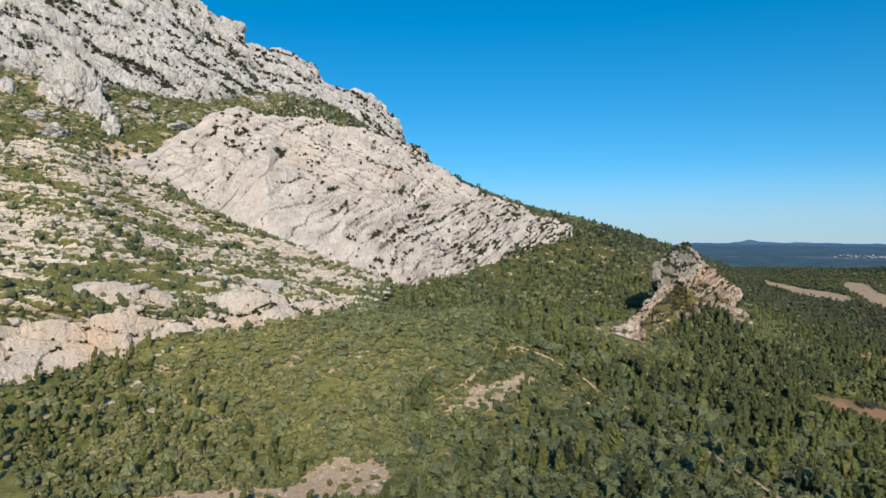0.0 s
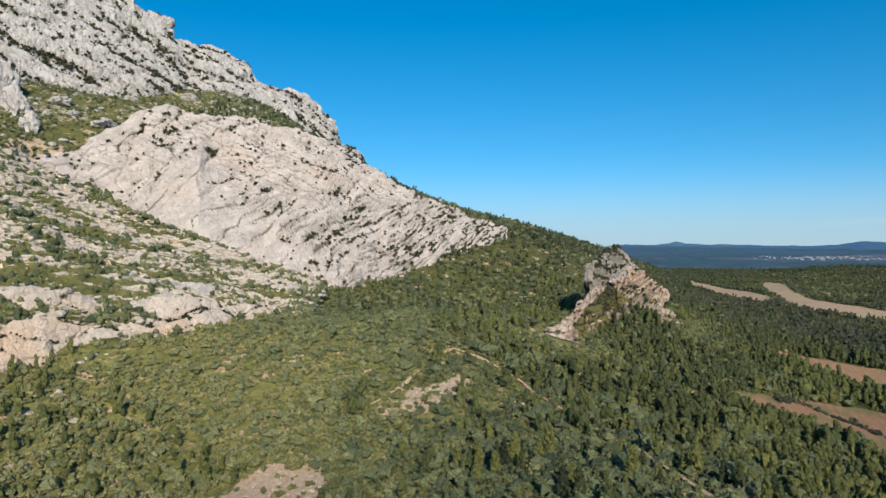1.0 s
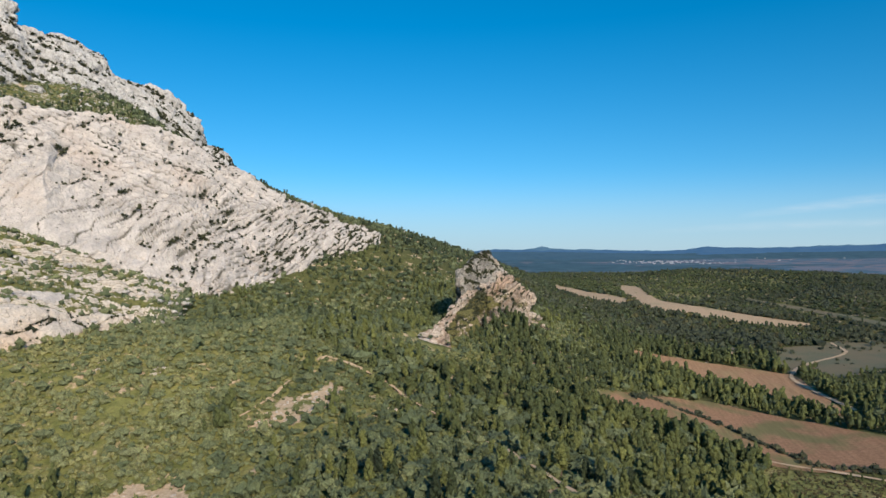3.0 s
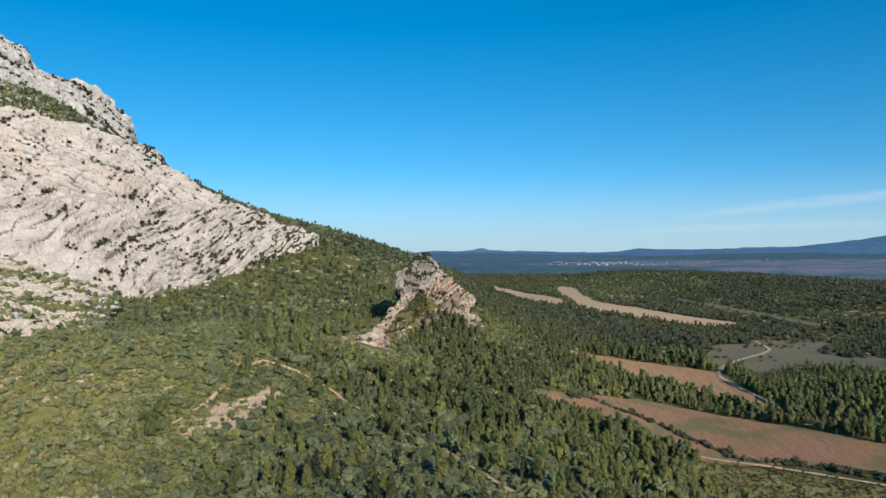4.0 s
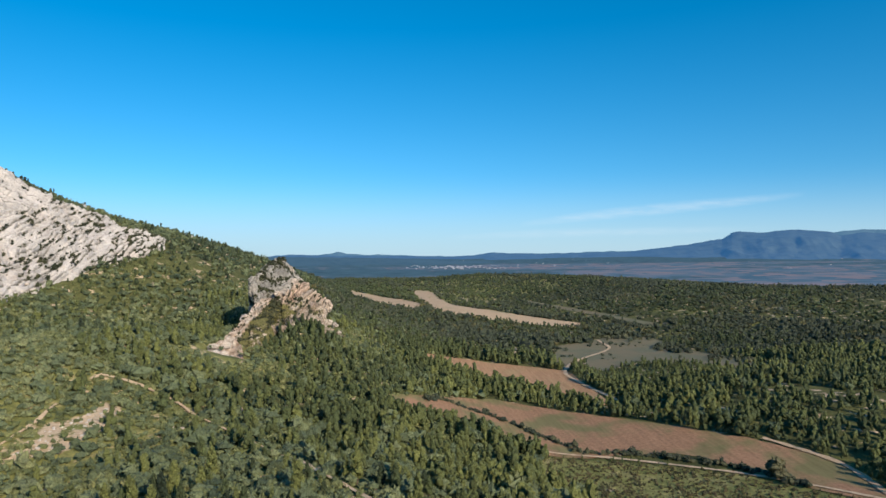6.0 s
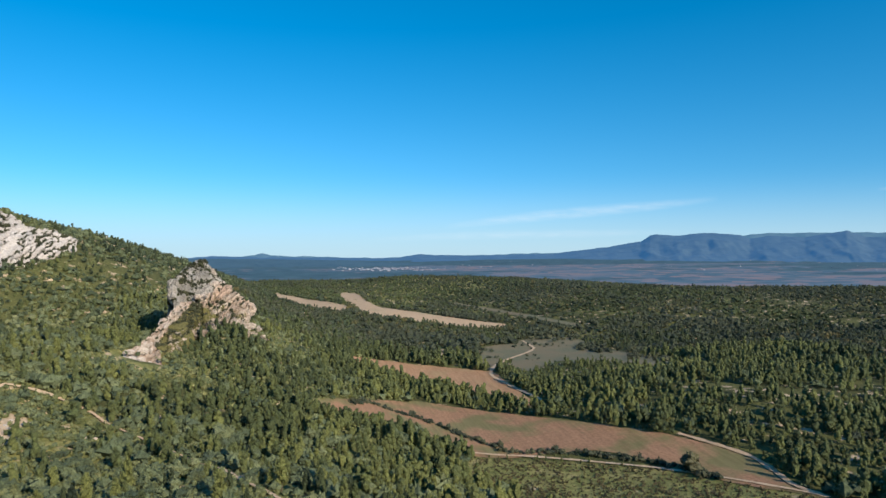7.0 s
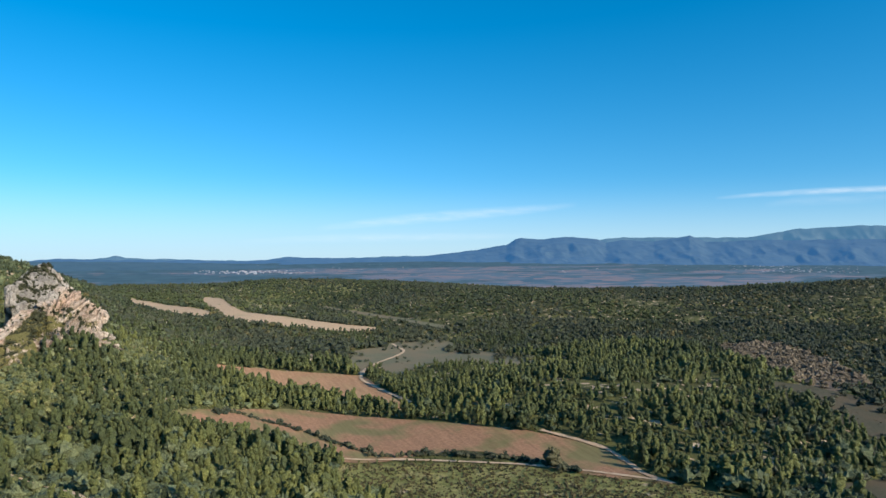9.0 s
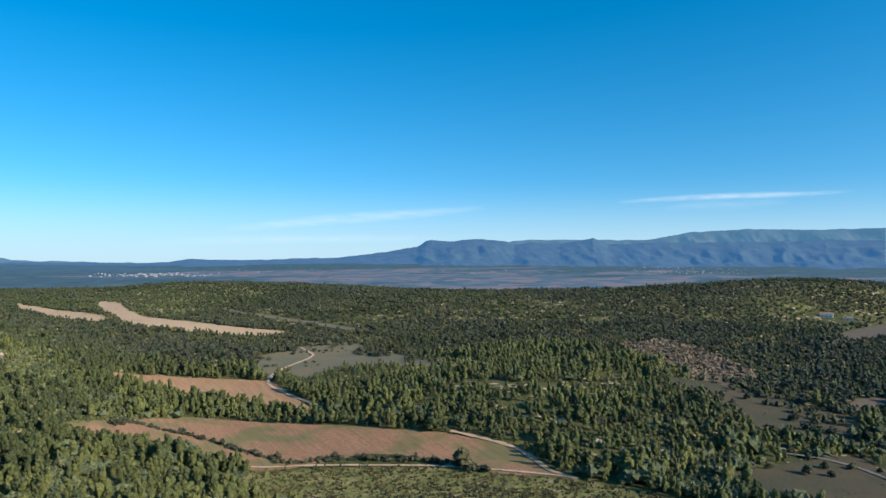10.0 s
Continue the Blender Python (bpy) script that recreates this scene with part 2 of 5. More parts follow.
M_CRAG = limestone("grey_limestone", (0.63, 0.615, 0.60), (0.42, 0.41, 0.405), (0.53, 0.49, 0.45), 0.03, (35, 0, 30), (1, 1, 0.35), joints=((0.06, 0.03, 0.7), (0.2, 0.05, 0.45)))
M_FACE = limestone("pale_limestone", (0.655, 0.60, 0.56), (0.46, 0.425, 0.40), (0.58, 0.49, 0.43), 0.08, (0, 40, 30), (1, 0.42, 1), joints=((0.05, 0.012, 0.3),), open_joints=True)
M_BAND = limestone("ochre_limestone", (0.69, 0.61, 0.53), (0.52, 0.46, 0.41), (0.68, 0.48, 0.33), 0.10, (0, 0, 0), (1, 1, 0.3), joints=((0.06, 0.02, 0.4),))
M_DARKROCK = limestone("dark_limestone", (0.43, 0.40, 0.36), (0.26, 0.24, 0.21), (0.36, 0.30, 0.24), 0.05, (35, 0, 30), (1, 1, 0.35))
M_FIN = limestone("banded_limestone", (0.62, 0.52, 0.42), (0.43, 0.355, 0.29), (0.52, 0.35, 0.24), 0.13, (0, 0, 0), (1, 1, 0.5), grassy=True)


def ground_material():
    m, n, l, b = mat("garrigue_ground", 0.95)
    big, mid, fine = tex(n, l, 0.02, 4), tex(n, l, 0.11, 5, 0.6), tex(n, l, 0.9, 5, 0.7)
    grass = ramp(n, l, mid, [(0.35, (0.145, 0.16, 0.052)), (0.5, (0.21, 0.212, 0.074)), (0.7, (0.30, 0.265, 0.118))])
    grass = mix(n, l, 0.75, grass, ramp(n, l, tex(n, l, 0.45, 6, 0.75), [(0.32, (0.35, 0.38, 0.35)), (0.5, (0.95, 0.95, 0.95)), (0.68, (1.55, 1.45, 1.3))]), "MULTIPLY")
    # Dark green undergrowth, its colour lowered further for the shade among trees.
    lush = n.new("ShaderNodeAttribute")
    lush.attribute_name = "lush"
    grass = mix(n, l, lush.outputs["Fac"], grass, ramp(n, l, fine, [(0.3, (0.035, 0.044, 0.017)), (0.7, (0.09, 0.095, 0.036))]))
    soil = ramp(n, l, fine, [(0.3, (0.36, 0.26, 0.17)), (0.7, (0.66, 0.52, 0.38))])
    stone = ramp(n, l, fine, [(0.3, (0.36, 0.32, 0.275)), (0.65, (0.65, 0.58, 0.50))])
    bare = n.new("ShaderNodeAttribute")
    bare.attribute_name = "bare"
    rocky = n.new("ShaderNodeAttribute")
    rocky.attribute_name = "rocky"

    def masked(att, noise_fac, width):
        add = n.new("ShaderNodeMath")
        add.operation = "ADD"
        l.new(att.outputs["Fac"], add.inputs[0])
        l.new(noise_fac, add.inputs[1])
        return ramp(n, l, add.outputs[0], [(1.0 - width if width < 1 else 0, (0, 0, 0)), (1.0, (1, 1, 1))])
    col = mix(n, l, masked(bare, mid, 0.06), grass, soil)
    beds = tex(n, l, 0.55, 4, 0.6, (0.25, 0.35, 2.2), (12, 0, 0))
    stone = mix(n, l, 0.75, stone, ramp(n, l, beds, [(0.36, (0.42, 0.40, 0.36)), (0.5, (1.0, 1.0, 1.0)), (0.66, (1.12, 1.12, 1.14))]), "MULTIPLY")
    col = mix(n, l, masked(rocky, tex(n, l, 0.2, 6, 0.7, (1, 1, 2.5)), 0.05), col, stone)
    col = mix(n, l, 0.5, col, ramp(n, l, big, [(0.3, (0.75, 0.75, 0.75)), (0.7, (1.2, 1.15, 1.05))]), "MULTIPLY")
    l.new(col, b.inputs["Base Color"])
    bump(n, l, b, fine, 0.8, 0.6)
    return m


def earth(name, a, c, green, amount, rows=None):
    m, n, l, b = mat(name, 0.95)
    big, fine = tex(n, l, 0.035, 4), tex(n, l, 0.7, 5, 0.7)
    col = ramp(n, l, fine, [(0.3, a), (0.7, c)])
    col = mix(n, l, ramp(n, l, big, [(0.66 - amount, (0, 0, 0)), (0.8 - amount, (0.8, 0.8, 0.8))]), col, green)
    if rows:
        furrow = tex(n, l, 0.5, 2, 0.5, (1, 0.08, 1), (0, 0, rows))
        col = mix(n, l, 0.35, col, ramp(n, l, furrow, [(0.35, (0.6, 0.6, 0.6)), (0.65, (1.2, 1.2, 1.2))]), "MULTIPLY")
    l.new(col, b.inputs["Base Color"])
    bump(n, l, b, fine, 0.6, 0.25)
    return m


M_GROUND = ground_material()
M_RED = earth("red_earth", (0.235, 0.125, 0.07), (0.39, 0.23, 0.14), (0.15, 0.155, 0.065), 0.2, 35)
M_STUBBLE = earth("stubble", (0.29, 0.155, 0.085), (0.47, 0.29, 0.165), (0.36, 0.25, 0.13), 0.14, 60)
M_TAN = earth("tan_earth", (0.38, 0.26, 0.16), (0.56, 0.41, 0.27), (0.34, 0.29, 0.17), 0.1)
M_MEADOW = earth("pasture", (0.107, 0.111, 0.066), (0.176, 0.168, 0.107), (0.189, 0.152, 0.094), 0.22)
# Darker copy of the pasture: tree shade is put into its colour.
M_PASTURE_SHADED = earth("shaded_pasture", (0.050, 0.050, 0.031), (0.088, 0.081, 0.050), (0.095, 0.074, 0.046), 0.2)
M_FALLOW = earth("fallow_ground", (0.10, 0.08, 0.06), (0.18, 0.14, 0.105), (0.14, 0.115, 0.06), 0.12)
M_TRACK = earth("track_dirt", (0.40, 0.285, 0.18), (0.64, 0.48, 0.33), (0.42, 0.33, 0.22), 0.08)


# ---- rock sheets ----
LAST = []
SHEETS = []   # every rock sheet's points, to keep the soil under them and the trees off them


def loft(curves, nu, nv, relief, keep=1.0, start=0.3):
    """A sheet of rock through the given lines, with relief(points) metres of carving along its normals."""
    lines = np.stack([along(c, nu) for c in curves], 1)
    k = spread(np.linspace(0, 1, len(curves)), np.linspace(0, 1, nv))
    p = np.einsum("vc,uck->uvk", k, lines)
    du, dv = np.gradient(p, axis=0), np.gradient(p, axis=1)
    nrm = np.cross(du, dv)
    nrm /= np.linalg.norm(nrm, axis=-1, keepdims=True) + 1e-9
    if (nrm @ np.array([0.6, -0.75, 0.3])).mean() < 0:
        nrm = -nrm
    d = relief(p.reshape(-1, 3)).reshape(nu, nv)
    LAST[:] = [p.reshape(-1, 3).copy()]
    p = p + nrm * d[..., None]
    SHEETS.append(p[:, int(nv * start): int(nv * keep)].reshape(-1, 3))
    return p, nrm, d


def shifted(c, dx, dy, dz):
    return [(x + dx, y + dy, z + dz) for x, y, z in c]


def turned(p, ax, ay, az):
    return np.asarray(p) @ np.array(Euler((radians(ax), radians(ay), radians(az))).to_matrix()).T


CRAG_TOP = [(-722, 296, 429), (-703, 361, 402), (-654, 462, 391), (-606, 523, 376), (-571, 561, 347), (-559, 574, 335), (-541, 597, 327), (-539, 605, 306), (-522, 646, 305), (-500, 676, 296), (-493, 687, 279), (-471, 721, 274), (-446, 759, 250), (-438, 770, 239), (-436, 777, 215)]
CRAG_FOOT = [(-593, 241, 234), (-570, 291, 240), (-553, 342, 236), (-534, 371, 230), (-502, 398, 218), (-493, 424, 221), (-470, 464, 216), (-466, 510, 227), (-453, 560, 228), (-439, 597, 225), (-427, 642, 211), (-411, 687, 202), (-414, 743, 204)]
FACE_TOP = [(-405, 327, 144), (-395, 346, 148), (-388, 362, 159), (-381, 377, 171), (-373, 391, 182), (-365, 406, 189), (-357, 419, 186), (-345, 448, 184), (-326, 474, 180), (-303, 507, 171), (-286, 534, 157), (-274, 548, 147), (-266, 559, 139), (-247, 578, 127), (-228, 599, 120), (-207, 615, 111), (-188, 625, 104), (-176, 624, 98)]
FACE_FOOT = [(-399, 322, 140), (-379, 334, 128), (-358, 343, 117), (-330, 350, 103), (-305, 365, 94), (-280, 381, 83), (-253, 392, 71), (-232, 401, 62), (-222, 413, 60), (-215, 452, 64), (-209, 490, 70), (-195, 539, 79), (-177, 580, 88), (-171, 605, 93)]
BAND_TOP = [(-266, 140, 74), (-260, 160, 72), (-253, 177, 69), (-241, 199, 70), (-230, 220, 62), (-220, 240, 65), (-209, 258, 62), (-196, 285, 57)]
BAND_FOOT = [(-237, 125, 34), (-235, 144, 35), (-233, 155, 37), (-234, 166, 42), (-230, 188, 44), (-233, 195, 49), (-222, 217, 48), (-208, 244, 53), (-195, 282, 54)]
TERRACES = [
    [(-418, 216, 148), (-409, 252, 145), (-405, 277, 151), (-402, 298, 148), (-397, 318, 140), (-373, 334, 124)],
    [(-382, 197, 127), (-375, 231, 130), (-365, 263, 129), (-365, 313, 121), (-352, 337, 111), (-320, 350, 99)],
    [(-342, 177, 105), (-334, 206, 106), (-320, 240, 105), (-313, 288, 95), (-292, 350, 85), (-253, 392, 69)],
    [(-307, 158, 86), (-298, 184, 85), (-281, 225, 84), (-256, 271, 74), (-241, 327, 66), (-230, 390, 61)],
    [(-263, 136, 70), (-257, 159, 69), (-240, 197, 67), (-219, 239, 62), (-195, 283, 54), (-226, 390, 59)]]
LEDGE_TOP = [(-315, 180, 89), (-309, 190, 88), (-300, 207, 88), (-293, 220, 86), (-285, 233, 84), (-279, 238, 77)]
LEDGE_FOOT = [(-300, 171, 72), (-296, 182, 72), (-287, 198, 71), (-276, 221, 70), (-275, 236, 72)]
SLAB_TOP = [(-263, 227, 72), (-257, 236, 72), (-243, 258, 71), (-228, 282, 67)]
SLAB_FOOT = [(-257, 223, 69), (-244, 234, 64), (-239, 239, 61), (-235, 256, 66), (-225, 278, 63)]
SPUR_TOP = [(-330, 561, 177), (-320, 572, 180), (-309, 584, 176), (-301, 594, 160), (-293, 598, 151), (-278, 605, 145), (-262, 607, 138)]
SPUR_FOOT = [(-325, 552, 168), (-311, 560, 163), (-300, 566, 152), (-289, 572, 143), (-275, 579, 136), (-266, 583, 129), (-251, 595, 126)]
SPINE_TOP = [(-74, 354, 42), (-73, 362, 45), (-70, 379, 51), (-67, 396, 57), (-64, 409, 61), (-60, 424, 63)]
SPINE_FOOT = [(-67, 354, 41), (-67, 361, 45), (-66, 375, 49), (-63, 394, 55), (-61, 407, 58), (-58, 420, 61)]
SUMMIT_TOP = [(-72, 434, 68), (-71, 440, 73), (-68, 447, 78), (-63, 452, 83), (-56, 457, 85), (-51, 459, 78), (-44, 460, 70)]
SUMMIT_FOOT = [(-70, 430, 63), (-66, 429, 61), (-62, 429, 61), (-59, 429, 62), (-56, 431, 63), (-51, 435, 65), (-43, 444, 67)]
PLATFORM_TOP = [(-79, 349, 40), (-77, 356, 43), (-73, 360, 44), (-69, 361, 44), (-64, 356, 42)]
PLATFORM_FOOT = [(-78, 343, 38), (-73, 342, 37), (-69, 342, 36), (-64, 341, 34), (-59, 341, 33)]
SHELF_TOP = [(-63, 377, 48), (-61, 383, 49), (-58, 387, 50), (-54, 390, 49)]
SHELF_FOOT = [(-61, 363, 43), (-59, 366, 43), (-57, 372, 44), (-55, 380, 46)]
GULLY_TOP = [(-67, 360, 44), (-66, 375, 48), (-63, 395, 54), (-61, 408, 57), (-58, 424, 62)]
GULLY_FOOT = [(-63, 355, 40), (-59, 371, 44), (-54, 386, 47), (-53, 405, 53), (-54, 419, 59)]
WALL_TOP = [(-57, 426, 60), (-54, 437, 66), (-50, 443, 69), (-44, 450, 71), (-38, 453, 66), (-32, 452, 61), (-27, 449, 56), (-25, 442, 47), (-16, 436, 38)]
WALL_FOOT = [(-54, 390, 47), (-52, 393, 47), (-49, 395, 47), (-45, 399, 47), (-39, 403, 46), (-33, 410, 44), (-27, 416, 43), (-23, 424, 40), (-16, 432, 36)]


def cells(q, seed):
    """Nearest and next nearest cell distance, and a random number for each cell."""
    base = np.floor(q).astype(np.int64)
    f1, f2, own = np.full(len(q), 9.0), np.full(len(q), 9.0), np.zeros(len(q))
    for a in (-1, 0, 1):
        for b in (-1, 0, 1):
            for c in (-1, 0, 1):
                i, j, k = (base + (a, b, c)).T
                x = i + hashed(i, j, k, seed) - q[:, 0]
                y = j + hashed(i, j, k, seed + 1) - q[:, 1]
                z = k + hashed(i, j, k, seed + 2) - q[:, 2]
                d = np.sqrt(x * x + y * y + z * z)
                near = d < f1
                f2 = np.where(near, f1, np.minimum(f2, d))
                own = np.where(near, hashed(i, j, k, seed + 3), own)
                f1 = np.where(near, d, f1)
    return f1, f2, own


def bedded(p, right, up, angle):
    """Coordinates along the beds, across them and into the rock; angle: how the beds rise to the right."""
    r, u = np.array(right, float), np.array(up, float)
    r /= np.linalg.norm(r)
    u -= r * (u @ r)
    u /= np.linalg.norm(u)
    n = np.cross(r, u)
    c, s = np.cos(np.radians(angle)), np.sin(np.radians(angle))
    x, y = p @ r, p @ u
    return np.stack([x * c + y * s, -x * s + y * c, p @ n], -1)


def broken(q, size, amp, seed):
    """Blocks with sharp joints."""
    w = q + 0.22 * np.array(size) * np.stack([vnoise(q / np.array(size) * 1.7 + k * 9.1, seed + 20 + k) for k in range(3)], -1)
    f1, f2, own = cells(w / np.array(size), seed)
    return amp * (own - 0.5 - 0.45 * f1) - 0.55 * amp * np.clip(1 - (f2 - f1) / 0.09, 0, 1)


def crag_relief(p):
    q = bedded(p, (0.35, 0.94, 0), (-0.5, 0.2, 0.85), -42)
    return (5 * fbm(p / 80, 3, 3) + 2 + broken(q, (46, 17, 24), 6.5, 7) + broken(q, (14, 6, 9), 3.2, 17) + broken(q, (9, 3.5, 6), 1.6, 21) + broken(p, (4, 4, 5), 1.0, 27) + 0.5 * fbm(p / 3, 2, 23))


def face_beds(p):
    """Relief and open joints of the beds: slabs rising to the right in the south, falling beds high up, thin rising beds low down."""
    tilted = [bedded(p, (0.55, 0.83, 0), (-0.5, 0.35, 0.8), k) for k in (40, 30, -36)]
    w = np.clip((p[:, 1] - 385 + 30 * vnoise(p / 35, 44)) / 50, 0, 1)
    high = np.clip((p[:, 2] - 108 + 14 * vnoise(p / 30, 42)) / 22, 0, 1)
    relief, joint = 0, 0
    for n, size, amp, seed in ((0, 17.0, (1 - w) * 1.4, 46), (1, 8.0, w * (1 - high) * 1.7, 48), (1, 3.4, w * (1 - high) * 0.8, 50), (2, 12.0, w * high * 1.8, 52), (2, 4.5, (0.4 + 0.6 * w) * high * 0.6, 54)):
        q = tilted[n]
        s = q[:, 1] / size + (0.9 if n else 0.4) * vnoise(q / (60, 22, 40), seed) + 0.35 * vnoise(q / 9, seed + 1)
        k = np.floor(s).astype(np.int64)
        own = hashed(k, np.floor(q[:, 0] / (size * 4) + 9 * hashed(k, 0 * k, 0 * k, seed)).astype(np.int64), 0 * k, seed)
        relief = relief + amp * (s - k) ** 2 * (0.25 + 1.3 * own)
        gate = np.clip(2.5 * (own - 0.2) + 0.8 * vnoise(q / (14, 5, 9), seed + 2), 0, 1)
        joint = np.maximum(joint, np.clip(1 - (s - k) * size / 2.1, 0, 1) * gate * np.clip(amp, 0, 1))
    return relief, joint


def face_relief(p):
    q1 = bedded(p, (0.55, 0.83, 0), (-0.5, 0.35, 0.8), 40)
    relief, joint = face_beds(p)
    off = (np.arctan2(p[:, 0], p[:, 1]) + 0.703) * np.hypot(p[:, 0], p[:, 1]) + 4 * vnoise(p / 16, 58)
    rib = np.clip((176 - p[:, 2]) / 18, 0, 1) * np.clip((p[:, 2] - 88) / 40, 0, 1) * (9 * np.exp(-np.abs(off) / 13) - 5 * np.exp(-((off + 38) / 16) ** 2))
    tame = 1 - 0.75 * np.exp(-((off - 8) / 34) ** 2 - ((p[:, 2] - 100) / 18) ** 2)   # the smooth slab under it
    return 5.0 * fbm(p / 60, 3, 43) + rib + 1.6 * ridged(q1 / (130, 38, 60), 2, 45) + tame * (relief - 0.9 * joint + broken(q1, (34, 13, 16), 2.2, 57) + broken(p, (9, 9, 7), 1.5, 59)) + 0.5 * fbm(p / 3.5, 3, 53)


def band_relief(p):
    s = p[:, 2] / 11 + 0.9 * vnoise(p / 45, 61)
    return (2.5 * fbm(p / 40, 3, 63) + broken(p, (20, 20, 9), 1.5, 67) + broken(p, (6, 6, 4), 0.5, 77) + 1.2 * (s - np.floor(s)) + 0.25 * fbm(p / 2.5, 2, 69))


def fin_beds(p):
    """Beds that lie flat low down and curl upright towards the summit."""
    low, high = (bedded(p, (0.75, 0.65, 0), (-0.2, 0.5, 0.8), k) for k in (0, 26))
    w = np.clip((p[:, 2] - 38 + 5 * vnoise(p / 18, 80)) / 16, 0, 1)
    q = low * (1 - w)[:, None] + high * w[:, None]
    s = q[:, 1] / 2.4 + 1.1 * vnoise(q / 22, 81) + 0.5 * vnoise(q / 6, 82)
    own = hashed(np.floor(s).astype(np.int64), 0 * s.astype(np.int64), 0 * s.astype(np.int64), 4)
    return (s - np.floor(s)) * (0.35 + 0.9 * own), q, own


def fin_relief(p):
    saw, q, _ = fin_beds(p)
    return 2.4 * (saw - 0.4) + 3.4 * fbm(p / 20, 3, 83) + broken(q, (9, 2.4, 6), 1.8, 85) + broken(p, (13, 13, 11), 4.2, 86) + broken(p, (4.5, 4.5, 4), 1.1, 94) + 0.3 * fbm(p / 2, 2, 87)


def spine_relief(p):
    q = bedded(p, (0.35, 0.9, 0.3), (-0.8, 0.2, 0.55), 0)
    s = q[:, 1] / 2.2 + 0.4 * vnoise(q / 20, 88)
    return 1.1 * (s - np.floor(s)) + 0.9 * fbm(p / 9, 3, 89) + broken(q, (6, 1.6, 3), 1.3, 90) - 0.9


def rough_relief(p):
    return 2.0 * fbm(p / 25, 3, 91) + broken(p, (10, 10, 9), 2.0, 93) + broken(p, (3, 3, 3), 0.6, 97)


def terrace_step(p):
    s = (p[:, 2] + 0.22 * p[:, 1] + 4.0 * vnoise(p / 40, 5) + 1.3 * vnoise(p / 9, 6)) / 3.4
    return s - np.floor(s), hashed(np.floor(s).astype(np.int64), 0 * s.astype(np.int64), 0 * s.astype(np.int64), 9)


def terrace_relief(p):
    saw, own = terrace_step(p)
    return (1.2 + 2.2 * own) * (saw ** 1.5 - 0.4) + 2.5 * fbm(p / 30, 3, 98) + broken(p, (9, 9, 6), 1.4, 99) + 0.4 * fbm(p / 2.5, 2, 96)


def sheet(name, top, foot, nu, nv, relief, back, material, label, bulge=0.0, keep=0.83, skirt=0.6):
    t, f = along(top, 60), along(foot, 60)
    out = np.array([0.55, -0.8, 0.25]) * bulge
    gap = np.clip(f[:, 2] - ground_height(f[:, 0], f[:, 1]), 0, 40)[:, None]
    low = f + np.array([0.45, -0.85, 0]) * (gap * skirt + 2 * (skirt > 0.1))
    low[:, 2] = np.minimum(f[:, 2] - 6, ground_height(low[:, 0], low[:, 1]) - 5)
    curves = [t + np.array(back) * 1.0 + (0, 0, -abs(back[2]) * 2), t + np.array(back) * 0.5, t, t * 0.66 + f * 0.34 + out, t * 0.33 + f * 0.67 + out, f, low]
    p, nrm, d = loft(curves, nu, nv, relief, min(keep, 0.83))
    ob = thing(name, raw_mesh(name, p.reshape(-1, 3), grid_faces(nu, nv), False), material, label, "cliff", "structure")
    return ob, p, nrm, d


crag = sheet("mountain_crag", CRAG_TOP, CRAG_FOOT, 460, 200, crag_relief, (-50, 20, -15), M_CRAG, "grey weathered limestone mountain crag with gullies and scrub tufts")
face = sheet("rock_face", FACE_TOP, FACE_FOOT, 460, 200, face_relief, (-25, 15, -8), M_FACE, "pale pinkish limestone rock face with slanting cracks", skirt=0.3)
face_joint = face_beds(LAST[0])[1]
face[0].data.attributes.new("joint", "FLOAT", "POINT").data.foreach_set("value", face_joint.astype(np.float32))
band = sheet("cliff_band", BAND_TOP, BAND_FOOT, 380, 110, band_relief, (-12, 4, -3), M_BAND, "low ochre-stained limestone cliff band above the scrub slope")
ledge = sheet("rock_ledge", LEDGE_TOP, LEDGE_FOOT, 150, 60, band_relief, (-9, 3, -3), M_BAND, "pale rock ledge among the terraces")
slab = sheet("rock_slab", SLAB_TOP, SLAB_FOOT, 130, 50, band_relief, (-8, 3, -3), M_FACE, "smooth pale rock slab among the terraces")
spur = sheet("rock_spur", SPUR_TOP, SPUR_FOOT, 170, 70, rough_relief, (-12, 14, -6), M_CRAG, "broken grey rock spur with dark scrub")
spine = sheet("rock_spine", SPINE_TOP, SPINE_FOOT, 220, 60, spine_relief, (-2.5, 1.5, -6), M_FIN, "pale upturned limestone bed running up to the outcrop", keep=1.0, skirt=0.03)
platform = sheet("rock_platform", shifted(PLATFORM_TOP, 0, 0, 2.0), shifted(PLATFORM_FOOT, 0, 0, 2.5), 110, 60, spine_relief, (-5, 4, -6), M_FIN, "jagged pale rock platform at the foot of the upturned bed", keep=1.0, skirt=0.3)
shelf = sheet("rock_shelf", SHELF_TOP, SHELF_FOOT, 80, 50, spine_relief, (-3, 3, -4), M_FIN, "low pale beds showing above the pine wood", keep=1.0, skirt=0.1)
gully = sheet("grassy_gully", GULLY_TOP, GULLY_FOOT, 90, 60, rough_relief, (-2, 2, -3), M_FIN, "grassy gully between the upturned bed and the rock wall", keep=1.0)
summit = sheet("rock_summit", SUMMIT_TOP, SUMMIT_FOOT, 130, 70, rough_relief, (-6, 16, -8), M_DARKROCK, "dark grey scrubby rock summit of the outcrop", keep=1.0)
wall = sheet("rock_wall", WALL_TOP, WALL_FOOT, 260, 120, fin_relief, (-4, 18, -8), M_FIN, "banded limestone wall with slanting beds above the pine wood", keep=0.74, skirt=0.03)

wall_base = LAST[0]
